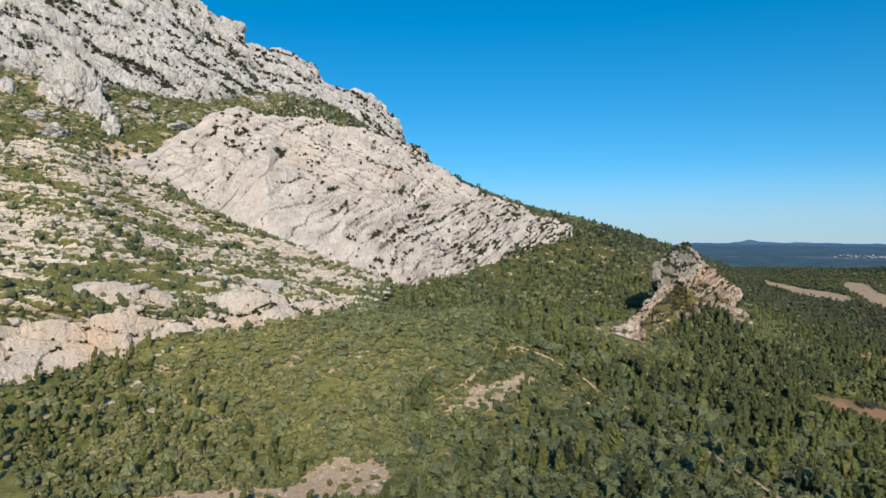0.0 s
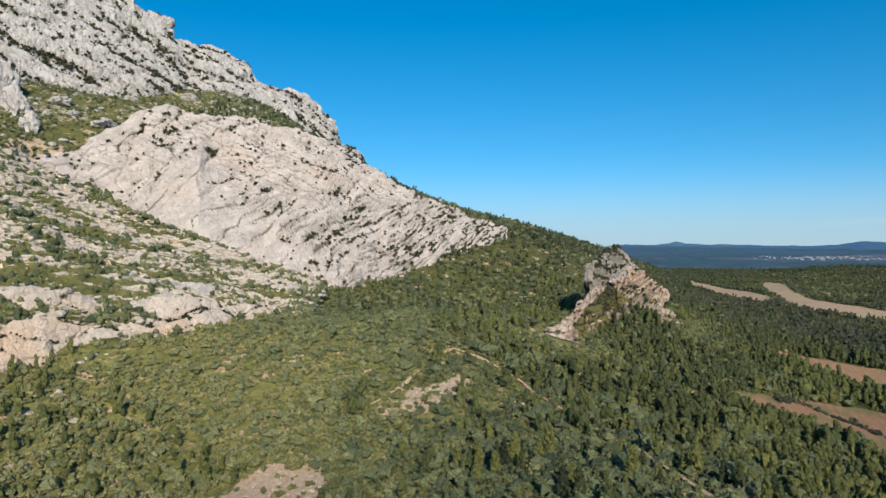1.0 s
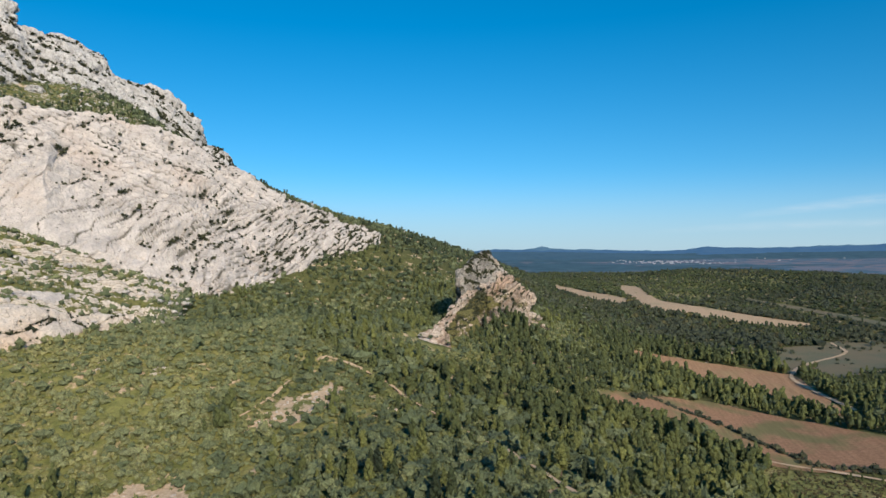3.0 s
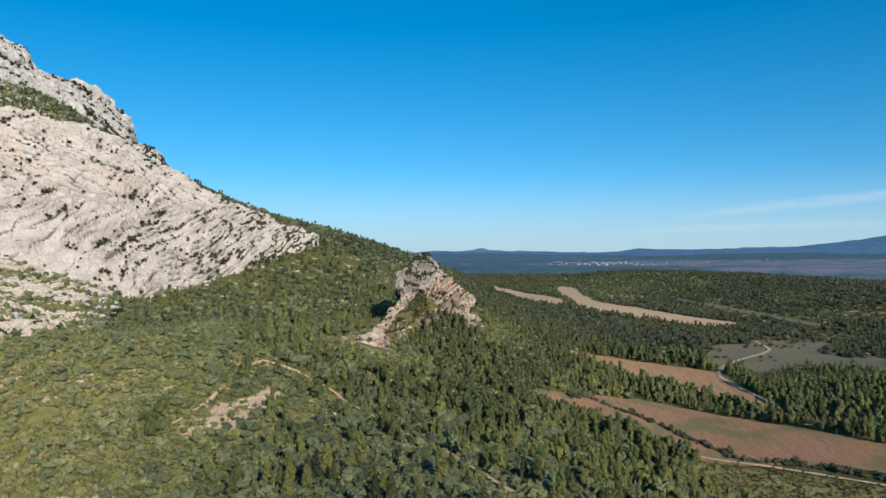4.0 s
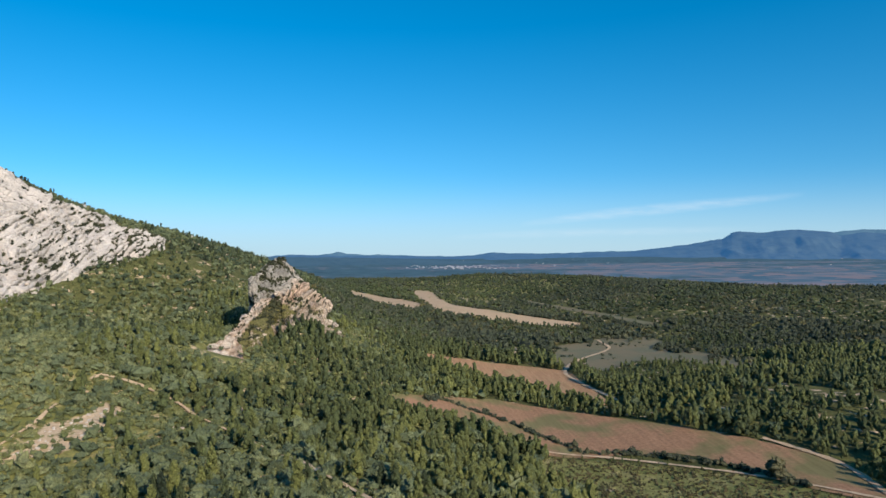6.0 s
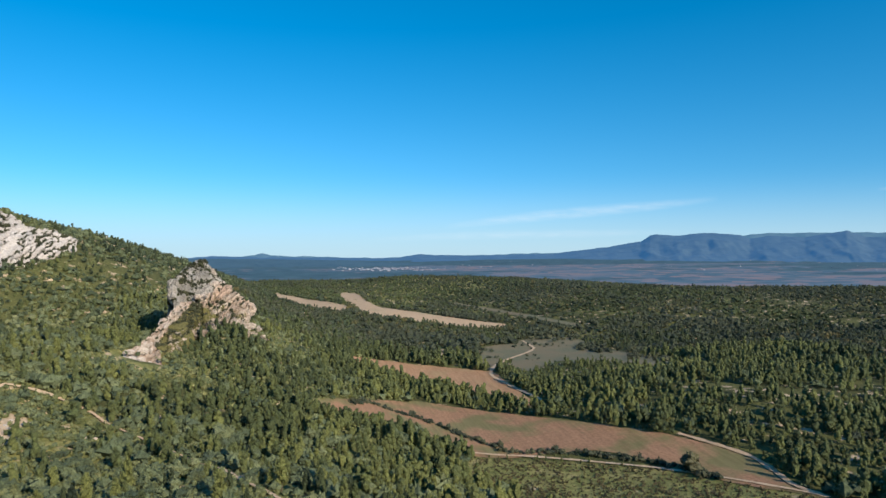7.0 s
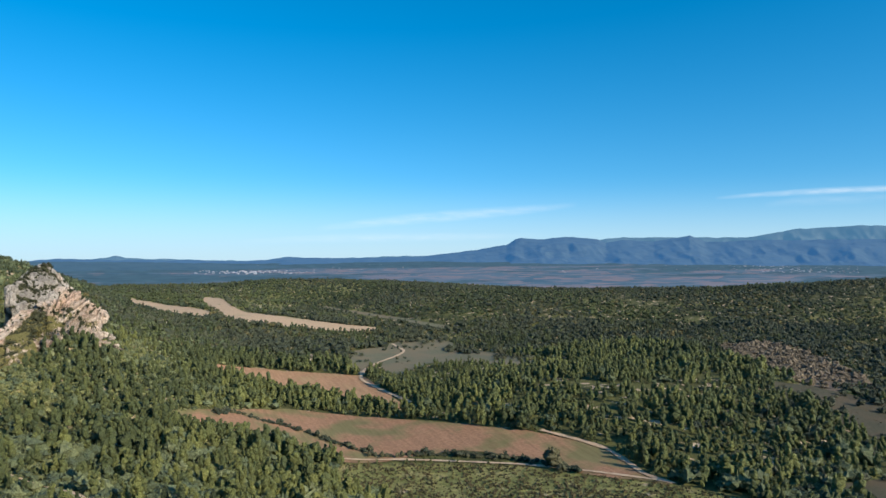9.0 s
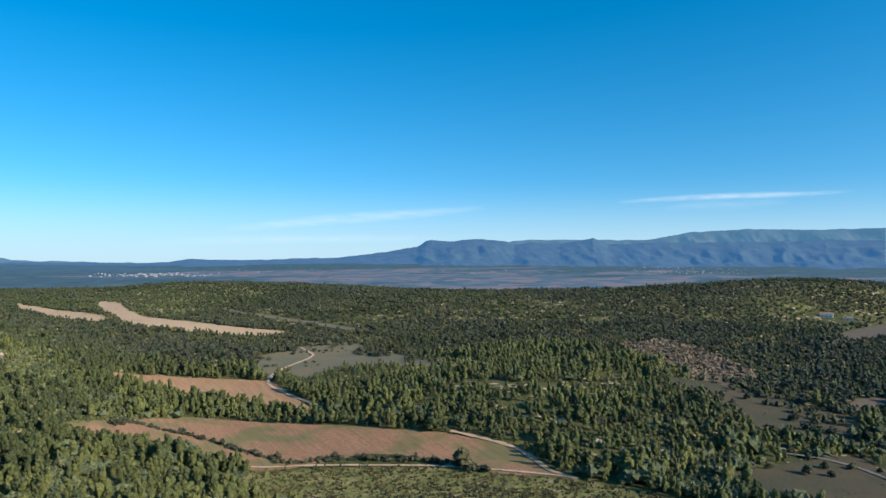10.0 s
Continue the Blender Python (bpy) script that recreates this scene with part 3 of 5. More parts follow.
# thin grass on the wall's gentler side
_u, _v = np.meshgrid(np.linspace(0, 1, 260), np.linspace(0, 1, 120), indexing="ij")
_g = 0.33 + 0.42 * np.exp(-((_u - 0.10) / 0.14) ** 2 - ((_v - 0.60) / 0.16) ** 2) + 0.15 * np.exp(-((_u - 0.45) / 0.2) ** 2 - ((_v - 0.62) / 0.06) ** 2)
wall[0].data.attributes.new("grassy", "FLOAT", "POINT").data.foreach_set("value", _g.ravel().astype(np.float32))
for key, val in zip(("bed", "layer"), fin_beds(wall_base)[::2]):
    wall[0].data.attributes.new(key, "FLOAT", "POINT").data.foreach_set("value", val.astype(np.float32))
for part_of, grass_share in ((spine, 0.30), (platform, 0.20), (shelf, 0.50), (gully, 0.66)):
    count = part_of[3].size
    where = part_of[1].reshape(-1, 3)
    for key, val in (("bed", 0.5 + 0.5 * vnoise(where / 2.5, 34)), ("layer", 0.5 + 0.5 * vnoise(where @ np.array([[0.5, 0, 0], [-0.35, 0.02, 0], [0.5, 0, 0.1]]), 36))):
        part_of[0].data.attributes.new(key, "FLOAT", "POINT").data.foreach_set("value", val.astype(np.float32))
    part_of[0].data.attributes.new("grassy", "FLOAT", "POINT").data.foreach_set("value", np.full(count, grass_share, np.float32))

def rock_mound(x, y, z, rx, ry, rz, turn, seed, label, stone=None):
    """A knob of broken limestone standing out of the slope."""
    bm = bmesh.new()
    bmesh.ops.create_icosphere(bm, subdivisions=5 if rx > 12 else 4, radius=1.0)
    co = turned(np.array([v.co[:] for v in bm.verts]) * (rx, ry, rz), 0, 0, turn)
    bm_faces = np.array([[v.index for v in f.verts] for f in bm.faces])
    out = co / np.linalg.norm(co, axis=1, keepdims=True)
    d = broken(co + seed * 50, (rx * 0.7, rx * 0.7, rz * 0.6), rx * 0.36, seed) + broken(co + seed * 50, (rx * 0.25, rx * 0.25, rz * 0.3), rx * 0.12, seed + 3) + 0.35 * fbm(co / 2.5, 2, seed)
    bm.free()
    p = co + out * d[:, None] + (x, y, z)
    return thing("rock_outcrop", raw_mesh("rock_outcrop", p, bm_faces, False), stone or M_CRAG, label, "rock", "", "rock knobs on the slope")


for n, (x, y, z, rx, ry, rz) in enumerate([(-491, 353, 200, 21, 13, 30), (-484, 363, 197, 17, 13, 28), (-459, 356, 182, 12, 10, 18), (-437, 350, 168, 9, 7, 12), (-464, 397, 196, 12, 7, 5), (-516, 323, 199, 7, 5, 13), (-513, 463, 232, 9, 6, 4), (-425, 403, 177, 14, 7, 5), (-447, 394, 185, 6, 5, 4), (-457, 458, 208, 9, 6, 4), (-443, 514, 219, 9, 6, 5), (-468, 312, 175, 9, 6, 5), (-440, 309, 161, 14, 8, 6)]):
    rock_mound(x, y, z, rx, ry, rz, 20 + 37 * (n > 2) * n, 610 + n, "pale limestone buttress on the green slope" if n < 4 else "pale limestone knob on the green slope")

M_BLOCK = limestone("pink_limestone", (0.66, 0.57, 0.48), (0.44, 0.375, 0.32), (0.55, 0.38, 0.28), 0.14, (0, 0, 0), (1, 1, 0.5), joints=((0.16, 0.06, 0.8), (0.45, 0.06, 0.6)))
for n, (x, y, z, rx, ry, rz) in enumerate([(-70, 433, 65, 3.2, 4, 6.5), (-66, 430, 61, 2.6, 3, 4.5), (-71, 438, 70, 2.8, 4, 5), (-64, 431, 63, 2.2, 2, 3)]):
    rock_mound(x, y, z, rx, ry, rz, 40 * n, 640 + n, "grey cracked limestone cliff block under the summit", M_DARKROCK)
for n, (x, y, z, rx, ry, rz) in enumerate([(-51, 455, 77, 2.2, 3, 3.6), (-47, 451, 69, 2, 2, 2.2), (-40, 453, 65, 2, 2, 1.8), (-34, 454, 61, 2.6, 3, 2), (-27, 448, 55, 2.8, 3.5, 5), (-30, 442, 52, 3, 3.5, 4.4), (-35, 449, 59, 2.6, 3, 3.4), (-22, 438, 44, 2, 2, 1.8), (-19, 432, 40, 1.5, 1.4, 1.1), (-26, 435, 46, 2, 3, 2.4), (-56, 430, 64, 1.6, 4.5, 1.6), (-53, 432, 64, 1.4, 4.5, 1.5)]):
    rock_mound(x, y, z, rx, ry, rz, 25 + 50 * n, 660 + n, "pale pinkish limestone block on the outcrop", M_BLOCK)

for n, (x, y, z, rx, ry, rz) in enumerate([(-79, 344, 41.5, 3.2, 2.2, 1.6), (-74, 343, 41, 3.4, 2.0, 1.8), (-70, 344, 40.5, 2.8, 2.4, 1.5), (-66, 342, 39, 3.0, 1.8, 1.4), (-61, 341, 37.5, 2.6, 1.6, 1.2), (-76, 350, 43.5, 2.2, 2.6, 1.6), (-70, 352, 43.5, 2.0, 3.0, 1.6)]):
    rock_mound(x, y, z, rx, ry, rz, 30 + 15 * n, 690 + n, "jagged pale limestone slab at the foot of the outcrop", M_BAND)

# the stepped slope between the cliff band and the rock face
TERRACES.append(shifted(TERRACES[-1], 3, -5, -14))
_k = spread(np.linspace(0, 1, 6), np.linspace(0, 1, 170))
terrace_base = np.einsum("vc,uck->uvk", _k, np.stack([along(c, 360) for c in TERRACES], 1)).reshape(-1, 3)
terrace_p, terrace_n, terrace_d = loft(TERRACES, 360, 170, terrace_relief, 0.8, 0.0)
terrace_ob = thing("terraced_slope", raw_mesh("terraced_slope", terrace_p.reshape(-1, 3), grid_faces(360, 170), False), M_GROUND, "stepped slope of pale rock ledges and green scrub", "slope", "structure")

# ---- ground ----
def lines(lo, hi, step, far_lo, far_hi):
    mid = list(np.arange(lo, hi + 0.1, step))
    a, s = [mid[0]], step
    while a[-1] > far_lo:
        s *= 1.13
        a.append(a[-1] - s)
    b, s = [mid[-1]], step
    while b[-1] < far_hi:
        s *= 1.13
        b.append(b[-1] + s)
    return np.array(a[:0:-1] + mid + b[1:])


CELL = 5.0
SUNK = {}
for pts in SHEETS:
    key = np.floor(pts[:, :2] / CELL).astype(int)
    order = np.argsort(pts[:, 2])[::-1]
    for (i, j), z in zip(key[order].tolist(), pts[order, 2].tolist()):
        SUNK[i, j] = z


def under_rock(x, y):
    """The lowest rock over each place, or a great height where there is none."""
    key = np.floor(np.stack([x, y], -1) / CELL).astype(int).tolist()
    return np.array([SUNK.get((i, j), 9e3) for i, j in key])


SCRUB_POLY = [(60, 306), (78, 312), (110, 305), (150, 285), (172, 262), (194, 228), (205, 200), (215, 140), (120, 130), (80, 200), (80, 260)]
PLATFORM = (-70, 348)
SCREE = (-404, 334)
PATCH = [(-103, 208), (-101, 226), (-93, 244), (-84, 253), (-81, 234), (-88, 218)]
HOLLOW = [(-159, 124), (-147, 141), (-133, 152), (-123, 161), (-127, 172), (-120, 179), (-104, 177), (-94, 160), (-101, 157)]


def inside(x, y, poly):
    x, y = np.asarray(x, float), np.asarray(y, float)
    res = np.zeros(len(x), bool)
    for (x0, y0), (x1, y1) in zip(poly, poly[1:] + poly[:1]):
        res ^= ((y0 > y) != (y1 > y)) & (x < (x1 - x0) * (y - y0) / ((y1 - y0) or 1e-9) + x0)
    return res


gx, gy = lines(-640, 260, 4.2, -4900, 4900), lines(100, 760, 4.2, -4900, 4900)
GX, GY = np.meshgrid(gx, gy, indexing="ij")
fx, fy = GX.ravel(), GY.ravel()
fz = ground_height(fx, fy)
cover = under_rock(fx, fy)
fz = np.minimum(fz, np.where(cover < 8e3, cover - 2.5, 9e3))
ground_mesh = raw_mesh("ground", np.stack([fx, fy, fz], -1), grid_faces(len(gx), len(gy)))
ground = thing("ground", ground_mesh, M_GROUND, "rough scrubland ground with dry grass, stones and bare soil", "ground", "structure")
zz = ground_height(fx, fy).reshape(GX.shape)
steep = np.hypot(np.gradient(zz, gx, axis=0), np.gradient(zz, gy, axis=1)).ravel()
bare = np.where(inside(fx, fy, PATCH), 0.57, np.where(inside(fx, fy, HOLLOW), 0.66, 0.36))
bare = np.where((fx > 60) & (fx < 215) & (fy > 130) & (fy < 312), 0.30, bare)
bare = np.where(np.hypot(fx - SCREE[0], fy - SCREE[1]) < 22, 0.56, bare)
rocky = 0.1 + np.clip((fz - 120) / 60, 0, 1) * (0.32 + 0.15 * vnoise(flat(fx, fy, 30), 19)) + np.clip((steep - 0.75) * 0.6, 0, 0.4) * (fx < -150)
lush = np.clip((fx + (fy - 172) * 0.94 - 2) / 25, 0, 1) * np.clip((620 + 0.9 * fx - fy * 0 - 380) / 60 + (fy > 470) * 9, 0, 1)
lush = lush * (1 - inside(fx, fy, SCRUB_POLY)) * np.clip((np.hypot(fx - PLATFORM[0], fy - PLATFORM[1]) - 25) / 20, 0, 1) * np.clip((700 - fy + 1.2 * fx) / 100 + (fx > 40), 0.15, 1) * np.clip(0.9 + 0.6 * vnoise(flat(fx, fy, 25), 15), 0, 1)
lush = np.maximum(lush, 0.45 * np.clip((fz - 95) / 30, 0, 1))
lush = lush * (1 - 0.8 * np.exp(-((fx + 8) / 18) ** 2 - ((fy - 470) / 60) ** 2))
lush = np.maximum(lush, 0.75 * np.clip((fy - 360) / 50, 0, 1) * np.clip((fx + 240) / 30, 0, 1) * (fx < -25))
for key, val in (("bare", bare), ("rocky", rocky), ("lush", lush)):
    ground_mesh.attributes.new(key, "FLOAT", "POINT").data.foreach_set("value", val.astype(np.float32))
saw, own = terrace_step(terrace_base)
t_rock = np.clip(0.35 + 0.62 * (saw - 0.45) + 0.26 * (own - 0.5) + 0.24 * vnoise(terrace_base / 24, 8) + 0.16 * vnoise(terrace_base / 7, 10), 0, 0.75)
for key, val in (("bare", 0 * t_rock + 0.3), ("rocky", t_rock), ("lush", 0 * t_rock + 0.5)):
    terrace_ob.data.attributes.new(key, "FLOAT", "POINT").data.foreach_set("value", val.astype(np.float32))


# ---- fields and tracks ----
def strip(name, a, b, nu, nv, lift, material, label, category):
    k = np.linspace(0, 1, nv)[None, :, None]
    pa, pb = along(a, nu)[:, None], along(b, nu)[:, None]
    p = (pa * (1 - k) + pb * k).reshape(-1, 2)
    e = np.minimum(np.arange(nu * nv) % nv, nv - 1 - np.arange(nu * nv) % nv) == 0
    p = p + e[:, None] * np.stack([vnoise(flat(p[:, 0], p[:, 1], 9), 71), vnoise(flat(p[:, 0], p[:, 1], 9), 73)], -1) * min(2.0, lift * 6)
    z = ground_height(p[:, 0], p[:, 1]) + lift
    return thing(name, raw_mesh(name, np.c_[p, z], grid_faces(nu, nv)), material, label, category, "structure")


TRACKS = []


def track(name, points, width, material, label):
    p = along(points, max(20, int(np.linalg.norm(np.diff(np.array(points, float), axis=0), axis=1).sum() / 2.5)))
    d = np.gradient(p, axis=0)
    d /= np.linalg.norm(d, axis=1, keepdims=True)
    side = np.stack([d[:, 1], -d[:, 0]], -1)
    TRACKS.append((p, width))
    w = width * (1 + 0.4 * fbm(flat(p[:, 0], p[:, 1], 5), 2, 75))[:, None] / 2
    return strip_from(name, p - side * w, p + side * w, material, label)


def strip_from(name, a, b, material, label):
    n = len(a)
    k = np.linspace(0, 1, 5)[None, :, None]
    p = (a[:, None] * (1 - k) + b[:, None] * k).reshape(-1, 2)
    z = ground_height(p[:, 0], p[:, 1]) + 0.7
    return thing(name, raw_mesh(name, np.c_[p, z], grid_faces(n, 5)), material, label, "track", "structure")


FIELD_A = ([(9, 339), (39, 375), (75, 405), (120, 382), (154, 342), (182, 305), (197, 275), (193, 244), (192, 226)], [(6, 324), (29, 328), (50, 330), (68, 322), (82, 312), (139, 309), (168, 260), (191, 226)])
FIELD_B = ([(40, 506), (75, 521), (121, 513), (143, 497), (143, 485)], [(40, 468), (64, 461), (84, 447), (106, 430), (131, 402), (140, 386)])
FIELD_C = ([(67, 1068), (88, 1046), (91, 948), (103, 858), (152, 823), (235, 771)], [(62, 989), (66, 876), (75, 788), (103, 756), (174, 740), (225, 738)])
FIELD_D = ([(-27, 993), (17, 932), (50, 881), (61, 846)], [(-25, 903), (-4, 851), (33, 801), (57, 789)])
FIELD_E = ([(210, 974), (264, 878), (303, 784), (318, 747)], [(206, 950), (257, 853), (296, 761), (308, 728)])
MEADOW_A = ([(211, 656), (244, 681), (276, 670), (280, 650)], [(164, 523), (169, 496), (210, 534), (233, 540)])
MEADOW_B = ([(270, 627), (285, 585), (289, 495)], [(211, 523), (246, 505), (268, 451)])
MEADOW_C = ([(169, 619), (206, 639), (214, 622)], [(137, 527), (144, 503), (158, 529)])
MEADOW_D = ([(252, 200), (275, 199), (309, 196), (335, 192)], [(240, 172), (255, 158), (275, 146), (295, 136)])
MEADOW_E = ([(384, 350), (404, 330), (410, 290), (412, 262), (425, 240)], [(350, 318), (346, 285), (334, 252), (330, 225), (345, 200)])
FALLOW = ([(450, 468), (502, 465), (500, 420), (480, 365), (450, 325)], [(424, 427), (420, 395), (412, 360), (402, 345), (408, 318)])
DARK_PLOT = ([(430, 262), (448, 266), (482, 259)], [(424, 246), (432, 234), (440, 222)])
CLEARING = ([(729, 432), (790, 449), (871, 464), (970, 467)], [(665, 397), (690, 393), (722, 384), (758, 365)])
FIELDS = [FIELD_A, FIELD_B, FIELD_C, FIELD_D, FIELD_E, MEADOW_A, MEADOW_B, MEADOW_C, MEADOW_D, MEADOW_E, FALLOW, CLEARING, DARK_PLOT]
strip("field", *FIELD_A, 160, 40, 0.35, M_RED, "long ploughed field of red earth with a greenish flush", "field")
strip("field", *FIELD_B, 90, 40, 0.35, M_STUBBLE, "reddish stubble field beside a dirt track", "field")
strip("field", *FIELD_C, 120, 24, 0.35, M_TAN, "narrow tan field winding between woods", "field")
strip("field", *FIELD_D, 60, 16, 0.35, M_TAN, "small tan field at the edge of woods", "field")
strip("field", *FIELD_E, 60, 16, 0.35, M_MEADOW, "thin strip of dull dry grassland between woods", "field")
for m in (MEADOW_A, MEADOW_B, MEADOW_C):
    strip("meadow", *m, 50, 24, 0.35, M_MEADOW, "dull green pasture among trees", "meadow")
strip("field", *DARK_PLOT, 40, 20, 0.35, M_FALLOW, "small plot of dark bare earth beside the pasture", "field")
strip("meadow", *MEADOW_D, 60, 30, 0.35, M_PASTURE_SHADED, "dull green pasture with scattered bushes", "meadow")
strip("meadow", *MEADOW_E, 60, 30, 0.35, M_PASTURE_SHADED, "dry pasture crossed by long tree shadows", "meadow")
strip("meadow", *CLEARING, 40, 12, 0.35, M_FALLOW, "dull dry grass clearing beside the farmhouse", "meadow")
strip("fallow", *FALLOW, 60, 30, 0.35, M_FALLOW, "brown fallow ground with bare bushes", "field")
track("dirt_track", [(146, 404), (141, 452), (139, 491), (158, 534), (211, 606), (217, 656)], 2.8, M_TRACK, "pale dirt track running past the fields")
track("dirt_track", [(182, 311), (192, 288), (196, 273), (194, 255), (191, 241), (193, 225)], 2.6, M_TAN, "pale dirt track along the red field's edge")
track("dirt_track", [(80, 317), (111, 309), (149, 283), (169, 262), (193, 228)], 2.0, M_TRACK, "narrow pale dirt track through low scrub")
M_LANE = earth("lane_gravel", (0.130, 0.120, 0.107), (0.215, 0.202, 0.182), (0.130, 0.111, 0.078), 0.08)
track("gravel_lane", [(304, 207), (313, 194), (315, 179), (311, 164), (300, 140)], 2.4, M_LANE, "pale grey gravel lane across the pasture")
track("footpath", [(-103, 272), (-101, 277), (-88, 275), (-76, 270), (-60, 255), (-46, 242), (-25, 214), (-10, 181), (2, 160)], 1.5, M_TRACK, "pale stony footpath down the scrub slope")
track("footpath", [(-109, 216), (-105, 227), (-104, 246)], 1.0, M_TRACK, "faint stony footpath across the scrub")

# ---- vegetation ----
OCTA = (np.array([(1, 0, 0), (-1, 0, 0), (0, 1, 0), (0, -1, 0), (0, 0, 1), (0, 0, -1)], float),
        np.array([(0, 2, 4), (2, 1, 4), (1, 3, 4), (3, 0, 4), (2, 0, 5), (1, 2, 5), (3, 1, 5), (0, 3, 5)]))


def ico():
    bm = bmesh.new()
    bmesh.ops.create_icosphere(bm, subdivisions=1, radius=1.0)
    out = np.array([v.co[:] for v in bm.verts]), np.array([[v.index for v in f.verts] for f in bm.faces])
    bm.free()
    return out


ICO = ico()


def clumps(rng, centres, radii, base, squash=0.75, jag=0.3, tufts=0, rise=0.3):
    """Ragged clumps at the centres, with loose sprays of leaves standing out of them."""
    vs, fs, n = [], [], 0
    for c, r in zip(centres, radii):
        v = base[0] * (1 + jag * rng.uniform(-1, 1, (len(base[0]), 1)))
        v = turned(v, *rng.uniform(0, 360, 3)) * r * (1, 1, squash) + c
        vs.append(v)
        fs.append(base[1] + n)
        n += len(v)
    if tufts:
        k = rng.integers(0, len(centres), tufts)
        d = rng.normal(size=(tufts, 3)) + (0, 0, 0.25)
        d /= np.linalg.norm(d, axis=1, keepdims=True)
        r = np.asarray(radii)[k][:, None]
        root = np.asarray(centres)[k] + d * r * 0.8
        tip = root + (d + (0, 0, rise)) * r * rng.uniform(0.3, 0.6, (tufts, 1))
        side = np.cross(d, rng.normal(size=(tufts, 3)))
        side = side / np.linalg.norm(side, axis=1, keepdims=True) * r * 0.34
        vs.append(np.stack([root - side, root + side, tip], 1).reshape(-1, 3))
        fs.append(np.arange(tufts * 3).reshape(-1, 3) + n)
    return np.concatenate(vs), np.concatenate(fs)


def pine_crown(seed, count, base, tufts=0):
    """A crown one metre high: puffs of needles round the stem, widest below the middle, one at the tip."""
    rng = np.random.default_rng(seed)
    h = 0.22 + 0.70 * (np.arange(count) + rng.uniform(0.3, 0.7, count)) / count
    wide = np.clip((1.02 - h) / 0.62, 0.1, 1) ** 0.8
    a = np.arange(count) * 2.4 + rng.uniform(0, 0.8, count) + seed
    r = 0.115 * wide * rng.uniform(0.5, 1.0, count)
    c = np.stack([r * np.cos(a), r * np.sin(a), h], -1)
    size = (0.275 / count ** 0.36) * (0.42 + 0.58 * wide) * rng.uniform(0.85, 1.15, count)
    return clumps(rng, c, size, base, 1.3, tufts=tufts, rise=0.8)


def dome_crown(seed, count, base, flatness=0.7, tufts=0):
    rng = np.random.default_rng(seed)
    d = rng.normal(size=(count, 3))
    d /= np.linalg.norm(d, axis=1, keepdims=True)
    d[:, 2] = np.abs(d[:, 2])
    c = d * rng.uniform(0.25, 0.42, (count, 1)) * (1, 1, flatness * 1.5) + (0, 0, 0.28)
    return clumps(rng, c, (0.68 / count ** 0.42) * rng.uniform(0.7, 1.25, count), base, 0.85, tufts=tufts)


def scatter(name, templates, pos, size, material, label, category, lean=0.22, tone=None, smooth=False):
    """Copies of the templates joined into one mesh: pos on the ground, size the height."""
    rng = np.random.default_rng(len(pos) + 3)
    pick = rng.integers(0, len(templates), len(pos))
    if tone is None:
        tone = 0.45 + 0.3 * vnoise(flat(pos[:, 0], pos[:, 1], 35), 7) + rng.uniform(-0.35, 0.35, len(pos))
    tone = np.clip(tone, 0.01, 1)
    vs, fs, ts, n = [], [], [], 0
    for k, (tv, tf) in enumerate(templates):
        w = np.where(pick == k)[0]
        if not len(w):
            continue
        a = rng.uniform(0, 6.283, len(w))
        s = size[w][:, None] * rng.uniform(1 - lean, 1 + lean, (len(w), 2))
        x = (tv[None, :, 0] * np.cos(a)[:, None] - tv[None, :, 1] * np.sin(a)[:, None]) * s[:, :1] + pos[w, :1]
        y = (tv[None, :, 0] * np.sin(a)[:, None] + tv[None, :, 1] * np.cos(a)[:, None]) * s[:, :1] + pos[w, 1:2]
        z = tv[None, :, 2] * s[:, 1:] + pos[w, 2:]
        vs.append(np.stack([x, y, z], -1).reshape(-1, 3))
        ts.append(np.repeat(tone[w], len(tv)))
        fs.append((tf[None] + (np.arange(len(w)) * len(tv))[:, None, None]).reshape(-1, 3) + n)
        n += len(w) * len(tv)
    mesh = raw_mesh(name, np.concatenate(vs), np.concatenate(fs), smooth)
    mesh.attributes.new("tone", "FLOAT", "POINT").data.foreach_set("value", np.concatenate(ts).astype(np.float32))
    return thing(name, mesh, material, label, category, "stuff")


FIELD_POLYS = [[tuple(q) for q in along(a, 30)] + [tuple(q) for q in along(b, 30)[::-1]] for a, b in FIELDS]


FARM = (838, 516)


def free(x, y, gap=1.5):
    """Where trees may stand: off fields, tracks, bare patches and rock."""
    ok = (under_rock(x, y) > 8e3) & (np.hypot(x + 70, y - 343) > 15) & (np.hypot(x - FARM[0] * 0.98, y - FARM[1] * 0.98) > 26)
    for poly in FIELD_POLYS:
        ok &= ~inside(x, y, poly)
    for p, w in TRACKS:
        for s in range(0, len(x), 20000):
            d = np.hypot(x[s:s + 20000, None] - p[None, ::2, 0], y[s:s + 20000, None] - p[None, ::2, 1]).min(1)
            ok[s:s + 20000] &= d > w / 2 + gap
    return ok


def verge(x, y, reach):
    """Lower growth in the open verge on the valley side of tracks: a factor on the height."""
    k = np.ones(len(x))
    r = np.hypot(x, y)
    for step in (0, 4, 8, 12, 16, 20, 24):
        if step > reach:
            break
        sx, sy = x * (1 + step / r), y * (1 + step / r)
        for p, w in TRACKS:
            for s in range(0, len(x), 20000):
                d = np.hypot(sx[s:s + 20000, None] - p[None, ::2, 0], sy[s:s + 20000, None] - p[None, ::2, 1]).min(1)
                open_way = (w > 1.5) | (vnoise(flat(sx[s:s + 20000], sy[s:s + 20000], 11), 77) > -0.55)
                k[s:s + 20000] = np.where((d < w / 2 + 1.5) & open_way, 0.3, k[s:s + 20000])
    return k


